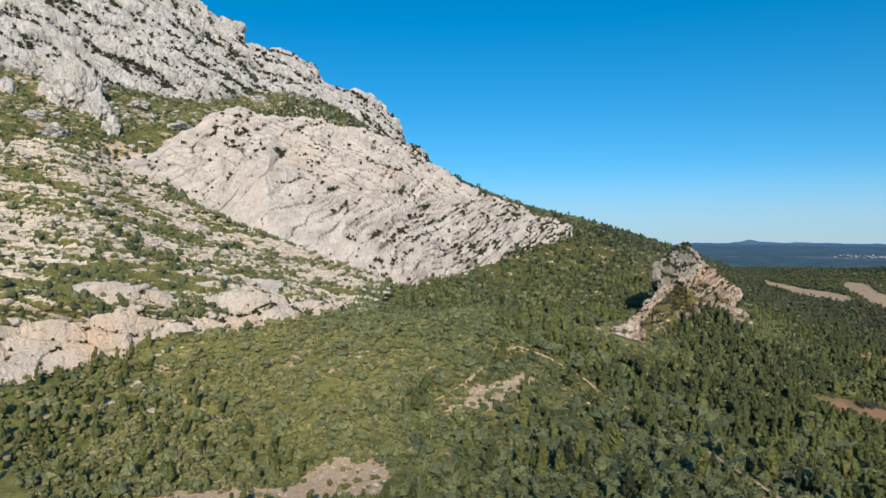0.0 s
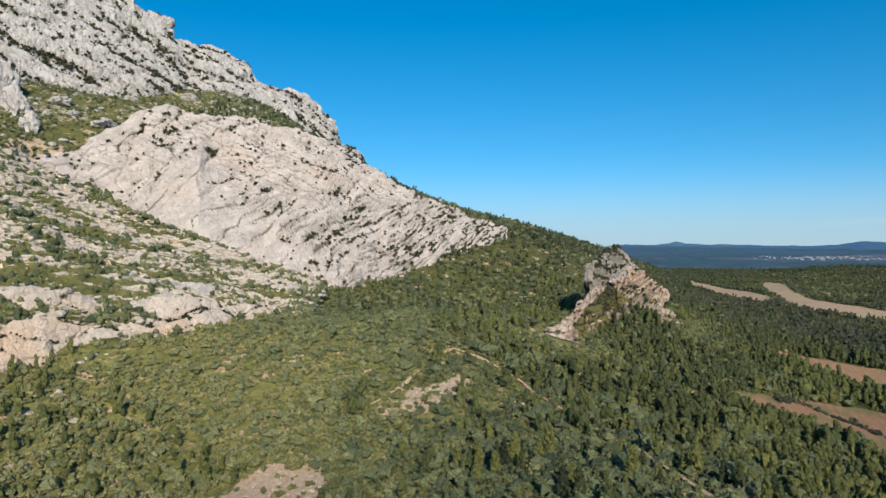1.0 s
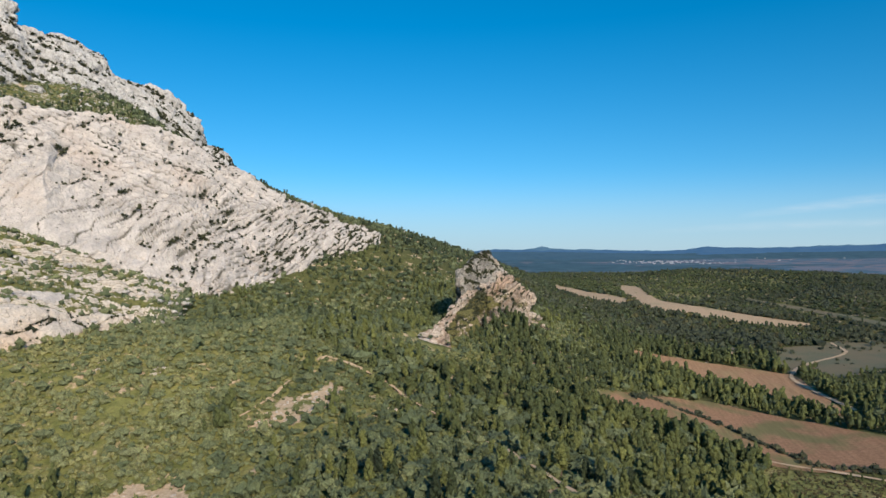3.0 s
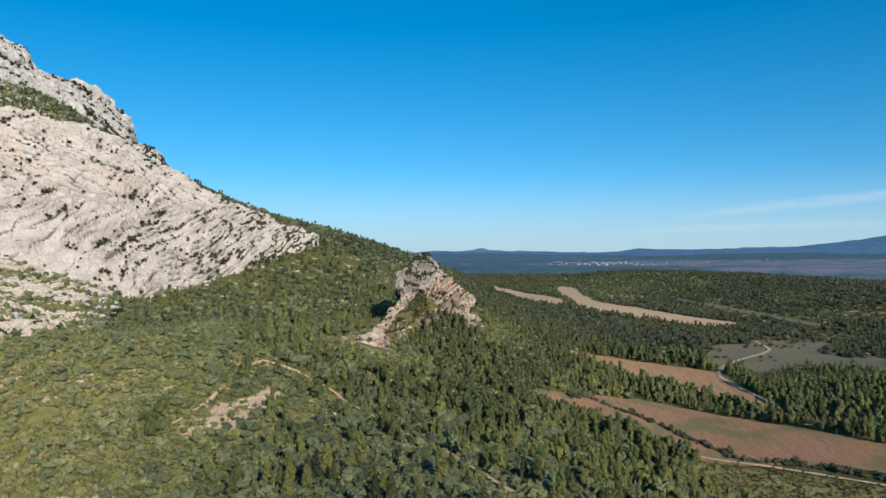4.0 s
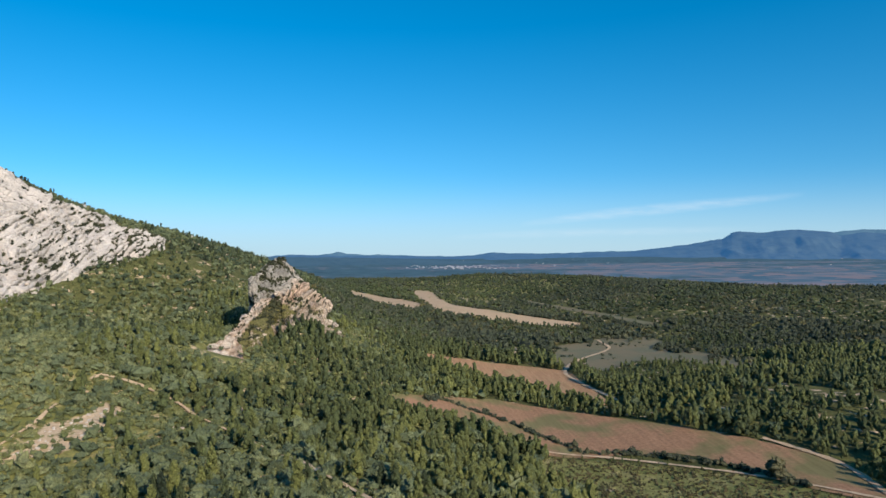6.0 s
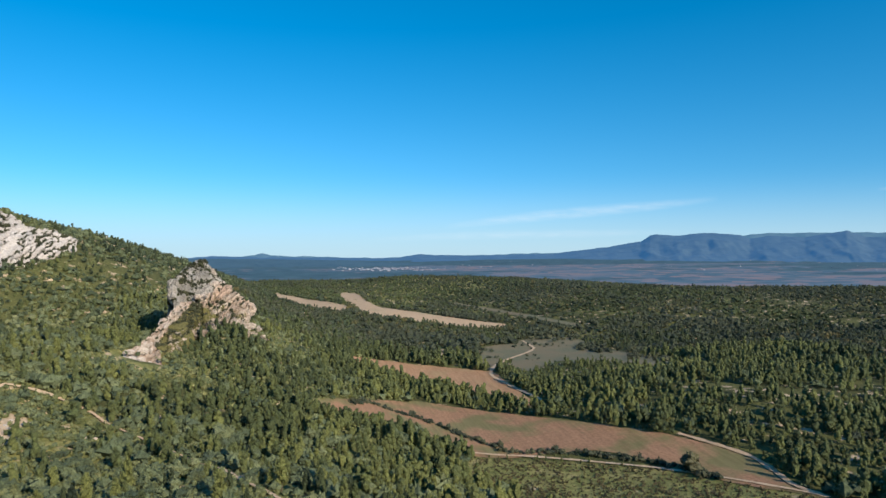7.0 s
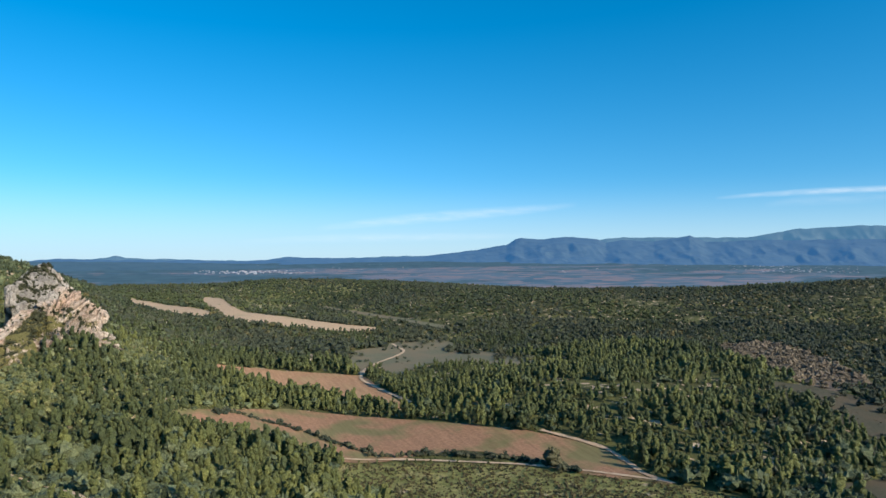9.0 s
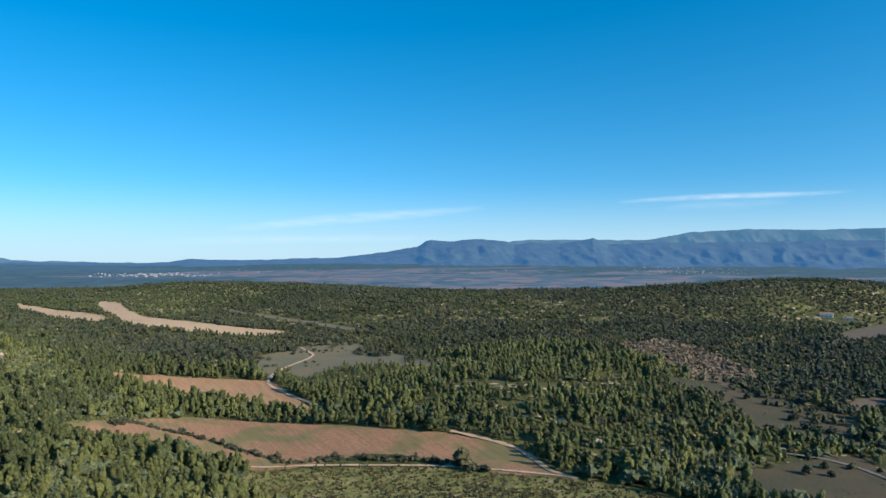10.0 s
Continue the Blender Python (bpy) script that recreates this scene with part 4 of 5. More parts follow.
def jittered(x0, x1, y0, y1, step, seed):
    rng = np.random.default_rng(seed)
    x, y = np.meshgrid(np.arange(x0, x1, step), np.arange(y0, y1, step))
    x, y = x.ravel(), y.ravel()
    return x + rng.uniform(-0.5, 0.5, len(x)) * step, y + rng.uniform(-0.5, 0.5, len(y)) * step, rng


def in_view(x, y):
    """The stretch of country that is wooded in full: north of the valley, between its two ends."""
    return (y > np.abs(x) * 0.42 + 40)


def put(x, y):
    return np.stack([x, y, ground_height(x, y) - 0.15], -1)


def side_of(x, y):
    """Positive to the right of the mountain's steep flank."""
    return y - 380 + (x + 160) * 0.9 + 140


def trunk_mesh(seed, bend):
    """A tapered trunk one metre high with a few limbs."""
    rng = np.random.default_rng(seed)
    vs, fs, n = [], [], 0

    def limb(a, b, ra, rb):
        nonlocal n
        a, b = np.array(a, float), np.array(b, float)
        k = np.linspace(0, 1, 4)[:, None]
        mid = a * (1 - k) + b * k + bend * np.sin(k * 3.14) * (0.03, 0.02, 0)
        ang = np.arange(6) * 1.047
        ring = np.stack([np.cos(ang), np.sin(ang), 0 * ang], -1)
        v = (mid[:, None] + ring[None] * (ra * (1 - k) + rb * k)[:, None]).reshape(-1, 3)
        f = [(r * 6 + i, r * 6 + (i + 1) % 6, r * 6 + 6 + (i + 1) % 6) for r in range(3) for i in range(6)]
        f += [(r * 6 + i, r * 6 + 6 + (i + 1) % 6, r * 6 + 6 + i) for r in range(3) for i in range(6)]
        vs.append(v)
        fs.append(np.array(f) + n)
        n += len(v)
    limb((0, 0, -0.04), (0, 0, 0.8), 0.022, 0.006)
    for i in range(5):
        a, h = rng.uniform(0, 6.28), rng.uniform(0.2, 0.6)
        limb((0, 0, h), (0.2 * math.cos(a), 0.2 * math.sin(a), h + 0.12), 0.009, 0.003)
    return raw_mesh("trunk", np.concatenate(vs), np.concatenate(fs))


def tree_kind(name, crown, seed, leaves, label):
    root = tagged(new(name), label, "tree", "trees on the near slope")
    thing("trunk", trunk_mesh(seed, 1.0), M_BARK, parent=root)
    thing("crown", raw_mesh("crown", *crown, False), leaves, parent=root)
    return root


def single_trees(kinds, pos, size, seed):
    """Trees of their own, each with trunk and crown."""
    rng = np.random.default_rng(seed)
    for n, (p, s) in enumerate(zip(pos, size)):
        m = pose(*p.tolist(), 0, 0, rng.uniform(0, 360)) @ Matrix.Diagonal((s * rng.uniform(0.8, 1.2), s * rng.uniform(0.8, 1.2), s, 1))
        if n < len(kinds):
            kinds[n].matrix_basis = m
        else:
            src = kinds[n % len(kinds)]
            keep = tuple(src.scale)
            src.scale = (1, 1, 1)
            copy_thing(src, m)
            src.scale = keep


def nearest(x, y, count, cx=-20, cy=120):
    order = np.argsort(np.hypot(x - cx, y - cy))
    mask = np.zeros(len(x), bool)
    mask[order[:count]] = True
    return mask


def plant():
    TRACKS.append((along(HEDGE_LOW, 60), 9.0))
    TRACKS.append((along(HEDGE, 60), 4.0))
    pine_mid = [pine_crown(s, 4, ICO, 14) for s in range(8)]
    pine_far = [pine_crown(s + 20, 2, ICO, 6) for s in range(8)]
    oak_mid = [dome_crown(s, 6, OCTA, 0.7, 12) for s in range(8)]
    oak_far = [dome_crown(s + 20, 3, OCTA, 0.7, 6) for s in range(8)]
    bush = [dome_crown(s + 40, 2, OCTA, 0.5, 8) for s in range(8)]
    speck = [dome_crown(s + 60, 2, OCTA, 0.9, 2) for s in range(8)]
    pine_kinds = [tree_kind("pine_tree", pine_crown(s + 300, 14, ICO, 260), s, M_PINE, "bushy green pine on the scrub slope") for s in range(4)]
    oak_kinds = [tree_kind("oak_tree", dome_crown(s + 310, 14, ICO, 0.75, 220), s + 9, M_OAK, "low grey-green holm oak on the scrub slope") for s in range(4)]

    # pine wood between the footpath and the fields, and round the fields
    x, y, rng = jittered(-120, 420, 110, 560, 3.6, 101)
    side = x + (y - 172) * 0.94 - 2   # over the footpath's line
    dens = np.where(side > 0, 0.78 - 0.16 * np.clip((x - 180) / 50, 0, 1), 0.16) - 0.45 * np.clip((x - 170) / 60, 0, 1) * (y < 380) * (vnoise(flat(x, y, 38), 105) + 0.2) + 0.42 * fbm(flat(x, y, 24), 2, 103) - 0.3 * (vnoise(flat(x, y, 17), 106) > 0.45)
    ok = free(x, y, 1.0) & in_view(x, y) & (rng.random(len(x)) < dens) & ~inside(x, y, SCRUB_POLY) & (x > -0.2 * (y - 172) - 110) & ~inside(x, y, PATCH)
    ok &= rng.random(len(x)) > 0.75 * np.exp(-((x + 4) / 20) ** 2 - ((y - 480) / 75) ** 2)
    x, y = x[ok], y[ok]
    h = np.where(x > 40, 8.8, 7.2) * rng.uniform(0.42, 1.25, len(x)) * (0.95 + 0.3 * vnoise(flat(x, y, 22), 104))
    h *= np.where(np.hypot(x - PLATFORM[0] * 0.95, y - PLATFORM[1] * 0.95) < 24, 0.3, 1)
    h *= np.where((y > 330) & (y < 420) & (x < 140), 0.9, 1)
    h *= verge(x, y, 12)
    h *= np.where((x > 150) & (x < 300) & (y > 455) & (y < 530), 0.55, 1)   # low growth on the near side of the pasture
    own = nearest(x, y, 170)
    pos = put(x, y)
    single_trees(pine_kinds, pos[own], h[own], 5)
    far_side = np.clip((x - 10) / 60, 0, 1) * np.clip((y - 200) / 60, 0, 1)
    dark = inside(x, y, DARK_WOOD)
    tone = np.where(dark, 0.38, 0.66 - 0.10 * far_side - 0.04 * np.clip((x - 130) / 80, 0, 1)) + 0.2 * vnoise(flat(x, y, 45), 107) + rng.uniform(-0.22, 0.22, len(x)) + 0.14 * np.exp(-((x - 38) / 40) ** 2 - ((y - 262) / 45) ** 2) + 0.06 * (x < 110)
    slip = np.exp(-((x + 6) / 20) ** 2 - ((y - 480) / 75) ** 2)   # the open slope east of the outcrop
    tone = tone + 0.4 * slip
    h *= 1 - 0.5 * slip
    oakish = ~dark & ~own & (rng.random(len(x)) < 0.36 * (1 - far_side) + 0.06)
    rest = ~own & ~oakish
    scatter("pine_wood", pine_mid, pos[rest], h[rest], M_PINE, "dense green pine wood round the red fields", "trees", tone=tone[rest])
    scatter("oak_wood", oak_mid, pos[oakish], h[oakish] * 0.75, M_OAK, "grey-green holm oaks among the pines", "trees", tone=tone[oakish] - 0.3)

    # the tall edge of the wood before the fields
    rng = np.random.default_rng(109)
    for rows, count in (([(0, 323), (12, 322), (29, 324), (49, 326), (66, 318), (77, 309)], 85), ([(30, 462), (44, 461), (63, 455), (83, 441), (104, 424), (128, 397)], 105)):
        for back in (2.0, 5.0):
            line = along(rows, count)
            x, y = line[:, 0] + rng.normal(0, 0.9, count), line[:, 1] - back + rng.normal(0, 0.9, count)
            scatter("edge_pines", pine_mid, put(x, y), rng.uniform(5.0, 7.8, count), M_PINE, "close row of green pines along the field's edge", "trees", tone=0.5 + rng.uniform(-0.25, 0.25, count))

    # slope below the cliffs: holm oak, juniper and young pine
    x, y, rng = jittered(-330, 20, 100, 480, 2.9, 111)
    side = x + (y - 172) * 0.94 - 2
    z = broad(x, y)
    low = np.clip((-(x + 120) / 60), 0, 1) * np.clip((300 - y) / 60, 0, 1)   # the open shelf under the cliff band
    dens = np.where(side < 0, 0.8, 0.3) * np.clip((95 - z) / 40, 0.12, 1) * (1 - 0.45 * low) + 0.34 * fbm(flat(x, y, 25), 3, 113)
    ok = free(x, y, 0.6) & in_view(x, y) & (rng.random(len(x)) < dens) & ~inside(x, y, PATCH) & ~inside(x, y, HOLLOW)
    x, y = x[ok], y[ok]
    h = rng.uniform(1.3, 3.4, len(x)) * np.where(rng.random(len(x)) < 0.16, 1.5, 1)
    h *= verge(x, y, 4)
    own = nearest(x, y, 130, -90, 130)
    tone = 0.32 + 0.40 * np.clip((-(x + 60) / 80), 0, 1) * np.clip((340 - y) / 60, 0, 1) + 0.2 * vnoise(flat(x, y, 35), 114) + rng.uniform(-0.3, 0.3, len(x))
    pos = put(x, y)
    single_trees(oak_kinds, pos[own], h[own], 7)
    scatter("slope_scrub", oak_mid, pos[~own], h[~own], M_OAK, "grey-green holm oak and juniper scrub covering the slope", "scrub", tone=tone[~own])
    x, y, rng = jittered(-330, 60, 100, 440, 2.0, 117)
    ok = free(x, y, 0.3) & in_view(x, y) & (rng.random(len(x)) < 0.55 + 0.6 * fbm(flat(x, y, 18), 3, 119))
    ok &= ~inside(x, y, HOLLOW) | (rng.random(len(x)) < 0.28)
    ok &= ~inside(x, y, PATCH) | (rng.random(len(x)) < 0.4)
    x, y = x[ok], y[ok]
    open_shelf = np.clip((-(x + 90) / 60), 0, 1) * np.clip((320 - y) / 60, 0, 1)
    tone = 0.32 + 0.34 * open_shelf + 0.2 * vnoise(flat(x, y, 30), 118) + rng.uniform(-0.32, 0.32, len(x))
    scatter("low_scrub", bush, put(x, y), rng.uniform(0.8, 2.5, len(x)), M_SHRUB, "low olive-green garrigue bushes", "scrub", tone=tone)

    # young pines along the foot of the open shelf
    x, y, rng = jittered(-260, -60, 95, 200, 4.2, 119)
    ok = free(x, y, 1) & (rng.random(len(x)) < 0.55 + 0.6 * fbm(flat(x, y, 20), 2, 120)) & ~inside(x, y, HOLLOW) & (y < 165 - (x + 100) * 0.25) & (y > 128 + (x + 100) * 0.2)
    x, y = x[ok], y[ok]
    scatter("young_pines", pine_mid, put(x, y), rng.uniform(3, 6.5, len(x)), M_PINE, "young pines along the foot of the slope", "trees", tone=rng.uniform(0.55, 0.95, len(x)))

    # upper wooded slope behind the fin of rock
    x, y, rng = jittered(-420, 60, 380, 960, 4.8, 121)
    ok = free(x, y, 1.0) & (rng.random(len(x)) < 0.8 + 0.35 * fbm(flat(x, y, 40), 2, 123)) & ((y > 470) | (x > -230)) & (side_of(x, y) > 0)
    x, y = x[ok], y[ok]
    slip = np.exp(-((x + 4) / 20) ** 2 - ((y - 480) / 75) ** 2)
    keep = rng.random(len(x)) > 0.6 * slip
    x, y, slip = x[keep], y[keep], slip[keep]
    h = rng.uniform(2.6, 6.6, len(x)) * (1 - 0.5 * slip)
    h *= np.where(np.hypot(x - PLATFORM[0], y - PLATFORM[1]) < 30, 0.4, 1)
    tone = 0.42 + 0.25 * vnoise(flat(x, y, 40), 122) + rng.uniform(-0.38, 0.38, len(x)) - 0.3 * np.clip((y - 560) / 160, 0, 1) + 0.4 * slip
    h *= np.where(np.hypot((x + 104) / 9, (y - 421) / 24) < 1, 0.3, 1)   # low growth before the white rock
    pine = rng.random(len(x)) < 0.45
    pos = put(x, y)
    scatter("slope_wood", pine_far, pos[pine], h[pine], M_PINE, "olive-green pines on the mountain's lower slope", "trees", tone=tone[pine])
    scatter("slope_oaks", oak_far, pos[~pine], h[~pine] * 0.8, M_OAK, "grey-green oak scrub on the mountain's lower slope", "scrub", tone=tone[~pine])

    x, y, rng = jittered(-300, 60, 330, 600, 3.3, 129)
    ok = free(x, y, 0.2) & (side_of(x, y) > 0) & (rng.random(len(x)) < 0.6 + 0.4 * fbm(flat(x, y, 20), 2, 130))
    x, y = x[ok], y[ok]
    scatter("slope_bushes", bush, put(x, y), rng.uniform(0.8, 2.4, len(x)), M_SHRUB, "low olive bushes between the slope's trees", "scrub", tone=0.35 + rng.uniform(-0.2, 0.2, len(x)))

    rng = np.random.default_rng(133)
    a, r = rng.uniform(0, 6.283, 170), 30 * np.sqrt(rng.uniform(0.06, 1, 170))
    x, y = PLATFORM[0] + 3 + r * np.cos(a), PLATFORM[1] - 9 + r * np.sin(a)
    scatter("platform_bushes", bush, put(x, y) - (0, 0, 0.6), rng.uniform(0.9, 2.5, 170), M_OAK, "low grey-green bushes round the rock platform", "scrub")

    a, r = rng.uniform(0, 6.283, 260), 42 * np.sqrt(rng.uniform(0, 1, 260))
    x, y = SCREE[0] - 14 + r * np.cos(a), SCREE[1] + 22 + r * np.sin(a)
    ok = (np.hypot(x - SCREE[0], y - SCREE[1]) > 12) & (under_rock(x, y) > ground_height(x, y))
    scatter("hollow_scrub", bush, put(x[ok], y[ok]) - (0, 0, 0.3), rng.uniform(0.8, 3.0, ok.sum()), M_OAK, "olive scrub in the hollow under the buttress", "scrub")

    # green scrub of the high slopes between the rocks
    x, y, rng = jittered(-560, -180, 180, 740, 3.4, 125)
    z = broad(x, y)
    ok = free(x, y, 0.3) & (z > 70) & (rng.random(len(x)) < 0.5 + 0.5 * fbm(flat(x, y, 22), 3, 127))
    x, y = x[ok], y[ok]
    scatter("high_scrub", bush, put(x, y), rng.uniform(1.0, 3.4, len(x)), M_OAK, "olive-green scrub on the high slope between the crags", "scrub")

    # the low scrub by the narrow track
    x, y, rng = jittered(60, 225, 120, 320, 1.65, 131)
    ok = inside(x, y, SCRUB_POLY) & free(x, y, 0.3) & (rng.random(len(x)) < 0.75 + 0.5 * fbm(flat(x, y, 12), 2, 133))
    x, y = x[ok], y[ok]
    scatter("heath", bush, put(x, y), rng.uniform(0.4, 1.4, len(x)), M_HEATH, "low dark heath on reddish soil", "scrub")

    # far woods, in two depths
    for step, near, lo, hi, pines, oaks, seed in ((5.0, 0, 3.8, 6.8, pine_far, oak_far, 141), (6.4, 850, 3.0, 5.2, speck, speck, 241)):
        x, y, rng = jittered(-420, 1500, 120, 1480, step, seed)
        r = np.hypot(x, y)
        ok = in_view(x, y) & ((y > 560) | (x > 420)) & ((x > -60) | (y > 940)) & ((r >= near) if near else (r < 850))
        x, y = x[ok], y[ok]
        ok = free(x, y, 2) & (rng.random(len(x)) < 0.84 + 0.6 * fbm(flat(x, y, 50), 3, 143))
        x, y = x[ok], y[ok]
        pine = rng.random(len(x)) < 0.5 + 0.8 * vnoise(flat(x, y, 90), 145)
        rust = ~pine & (rng.random(len(x)) < 0.04 + 0.4 * np.clip(vnoise(flat(x, y, 70), 147), 0, 1))
        oak = ~pine & ~rust
        h = rng.uniform(lo, hi, len(x)) * (1 + 0.25 * vnoise(flat(x, y, 40), 146))
        pos = put(x, y)
        drift = 0.24 + 0.14 * np.clip((300 - x) / 200, 0, 1) + 0.26 * vnoise(flat(x, y, 120), 149) + rng.uniform(-0.16, 0.16, len(x))
        drift = np.clip(drift, 0.03, 0.52)
        scatter("far_pines", pines, pos[pine], h[pine], M_PINE, "far pine trees of the wooded plain", "trees", tone=drift[pine])
        scatter("far_oaks", oaks, pos[oak], h[oak], M_FAR, "far dark oak trees of the wooded plain", "trees", tone=drift[oak] + 0.08)
        scatter("autumn_trees", oaks, pos[rust], h[rust], M_RUST, "yellow-brown autumn trees among the far woods", "trees")

    # loose groves over the dry pasture
    x, y, rng = jittered(225, 480, 130, 330, 4.6, 161)
    ok = (rng.random(len(x)) < 0.30 + 0.75 * vnoise(flat(x, y, 26), 163)) & ~inside(x, y, FIELD_POLYS[8]) & ~inside(x, y, FIELD_POLYS[0]) & (x > 200 + 0.35 * (y - 130)) & (rng.random(len(x)) < np.where(inside(x, y, FIELD_POLYS[9]), 0.35, 0.8))
    x, y = x[ok], y[ok]
    scatter("valley_grove", oak_mid, put(x, y), rng.uniform(2.0, 6.5, len(x)), M_FAR, "loose dark grove along the dry pasture", "trees")

    # clumps of dark trees and bushes about the pasture by the track
    rng = np.random.default_rng(171)
    for cx, cy, sx, sy, count, lo, hi in ((268, 600, 10, 16, 40, 3, 7), (222, 628, 14, 7, 22, 1.5, 4), (250, 668, 22, 8, 34, 2.5, 6), (196, 560, 10, 9, 10, 1, 3), (160, 600, 8, 20, 16, 1.5, 4), (285, 540, 10, 25, 34, 2, 6)):
        x, y = cx + rng.normal(0, sx, count), cy + rng.normal(0, sy, count)
        scatter("pasture_bushes", oak_mid, put(x, y), rng.uniform(lo, hi, count), M_FAR, "dark bushes clumped on the edge of the pasture", "scrub")

    # tussocks over the pastures
    x, y, rng = jittered(140, 480, 90, 330, 2.6, 167)
    ok = (inside(x, y, FIELD_POLYS[8]) | inside(x, y, FIELD_POLYS[9])) & (rng.random(len(x)) < 0.22 + 0.3 * vnoise(flat(x, y, 14), 169))
    scatter("tussocks", bush, put(x[ok], y[ok]), rng.uniform(0.3, 1.1, ok.sum()), M_HEATH, "dry tussocks and thistles over the pasture", "scrub")

    # bare bushes on the fallow, the hedge in the red field
    x, y, rng = jittered(395, 515, 310, 480, 3.2, 151)
    ok = inside(x, y, FIELD_POLYS[10]) & (rng.random(len(x)) < 0.3 + 0.5 * np.clip((y - 340) / 60, 0, 1))
    scatter("bare_bushes", oak_far, put(x[ok], y[ok]), rng.uniform(2.2, 5.5, ok.sum()), M_BROWN, "grey-brown leafless bushes on fallow ground", "scrub")
    rng = np.random.default_rng(153)
    for rows, label in ((HEDGE, "ragged dark hedge between two red fields"), (HEDGE_LOW, "low ragged hedge between the red field and the track")):
        line = along(rows, 130)
        x, y = line[:, 0] + rng.normal(0, 1.3, 130), line[:, 1] + rng.normal(0, 1.3, 130)
        scatter("hedge", oak_mid, put(x, y), rng.uniform(1.0, 3.0, 130) * (1 + 0.5 * (rng.random(130) < 0.1)), M_FAR, label, "hedge")
    # lone bushes on the pasture
    for bx, by, s in ((164, 270, 9), (300, 186, 4), (311, 180, 3.6), (318, 172, 2.6), (292, 178, 3.5), (285, 184, 5), (372, 236, 5), (365, 244, 5.5), (381, 240, 4.5), (276, 196, 3)):
        root = tree_kind("lone_bush", dome_crown(int(bx), 14, ICO, 0.75, 220), int(by), M_FAR, "round dark bush standing alone on open ground")
        root["group"] = "lone bushes"
        root.matrix_basis = pose(bx, by, float(ground_height(bx, by)[0]) + 0.1) @ Matrix.Scale(s, 4)
    root = tree_kind("yellow_tree", pine_crown(77, 14, ICO, 200), 78, M_YELLOW, "small bright yellow autumn tree by the pasture")
    root.matrix_basis = pose(384, 232, float(ground_height(384, 232)[0])) @ Matrix.Scale(6, 4)


DARK_WOOD = [(-56, 278), (-61, 355), (-56, 433), (-11, 411), (9, 662), (73, 712), (140, 620), (98, 510), (41, 435), (10, 335), (2, 273), (-26, 272)]
HEDGE = [(26, 354), (41, 367), (52, 365), (67, 361), (81, 346), (96, 325)]
HEDGE_LOW = [(94, 320), (125, 311), (152, 290), (164, 271), (170, 256)]
M_HEATH = foliage("heath_leaves", (0.053, 0.050, 0.022), (0.084, 0.075, 0.034), (0.144, 0.106, 0.057))
M_YELLOW = foliage("yellow_leaves", (0.35, 0.24, 0.03), (0.42, 0.30, 0.04), (0.5, 0.36, 0.05))
plant()


def rock_tufts(name, sheet_data, share, lo, hi, seed, label, joint=None):
    """Bushes rooted in the hollows of a rock sheet."""
    _, p, nrm, d = sheet_data
    rng = np.random.default_rng(seed)
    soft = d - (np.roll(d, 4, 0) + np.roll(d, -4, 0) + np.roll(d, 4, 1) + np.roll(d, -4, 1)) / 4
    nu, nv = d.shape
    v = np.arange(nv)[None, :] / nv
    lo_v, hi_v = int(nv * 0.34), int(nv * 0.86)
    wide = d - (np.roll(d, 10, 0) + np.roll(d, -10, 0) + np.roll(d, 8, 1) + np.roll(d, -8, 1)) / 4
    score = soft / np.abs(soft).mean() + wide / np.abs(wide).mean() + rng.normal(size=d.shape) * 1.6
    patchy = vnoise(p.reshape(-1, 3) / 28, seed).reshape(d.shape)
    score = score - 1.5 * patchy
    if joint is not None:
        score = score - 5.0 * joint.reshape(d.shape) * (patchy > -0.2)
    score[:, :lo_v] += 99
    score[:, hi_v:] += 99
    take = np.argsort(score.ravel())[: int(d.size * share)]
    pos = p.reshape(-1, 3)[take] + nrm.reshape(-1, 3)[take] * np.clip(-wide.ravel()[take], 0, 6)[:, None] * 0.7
    bush = [dome_crown(s + 60, 2, OCTA, 0.6, 6) for s in range(4)]
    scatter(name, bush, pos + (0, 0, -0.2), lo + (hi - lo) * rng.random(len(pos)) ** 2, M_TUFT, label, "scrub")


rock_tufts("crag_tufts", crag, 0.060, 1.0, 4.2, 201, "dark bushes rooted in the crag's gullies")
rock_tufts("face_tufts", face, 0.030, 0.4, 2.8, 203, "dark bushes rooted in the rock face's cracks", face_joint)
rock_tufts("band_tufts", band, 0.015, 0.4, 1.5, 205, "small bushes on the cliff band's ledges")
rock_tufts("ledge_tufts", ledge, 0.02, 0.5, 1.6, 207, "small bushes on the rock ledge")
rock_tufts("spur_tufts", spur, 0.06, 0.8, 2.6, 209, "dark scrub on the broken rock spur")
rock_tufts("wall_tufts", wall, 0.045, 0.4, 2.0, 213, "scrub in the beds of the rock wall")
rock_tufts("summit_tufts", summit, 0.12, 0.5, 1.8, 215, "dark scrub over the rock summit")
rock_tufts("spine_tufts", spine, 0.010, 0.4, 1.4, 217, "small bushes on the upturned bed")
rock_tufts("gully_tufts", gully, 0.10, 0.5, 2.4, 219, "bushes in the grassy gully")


def terrace_scrub():
    rng = np.random.default_rng(221)
    take = np.where((t_rock < 0.55) & (rng.random(len(t_rock)) < 0.11))[0]
    bush = [dome_crown(s + 60, 1, ICO, 0.6, 3) for s in range(5)]
    scatter("terrace_scrub", bush, terrace_p.reshape(-1, 3)[take] - (0, 0, 0.25), 0.5 + 2.0 * rng.random(len(take)) ** 2, M_OAK, "green scrub on the terraces' ledges", "scrub")


terrace_scrub()


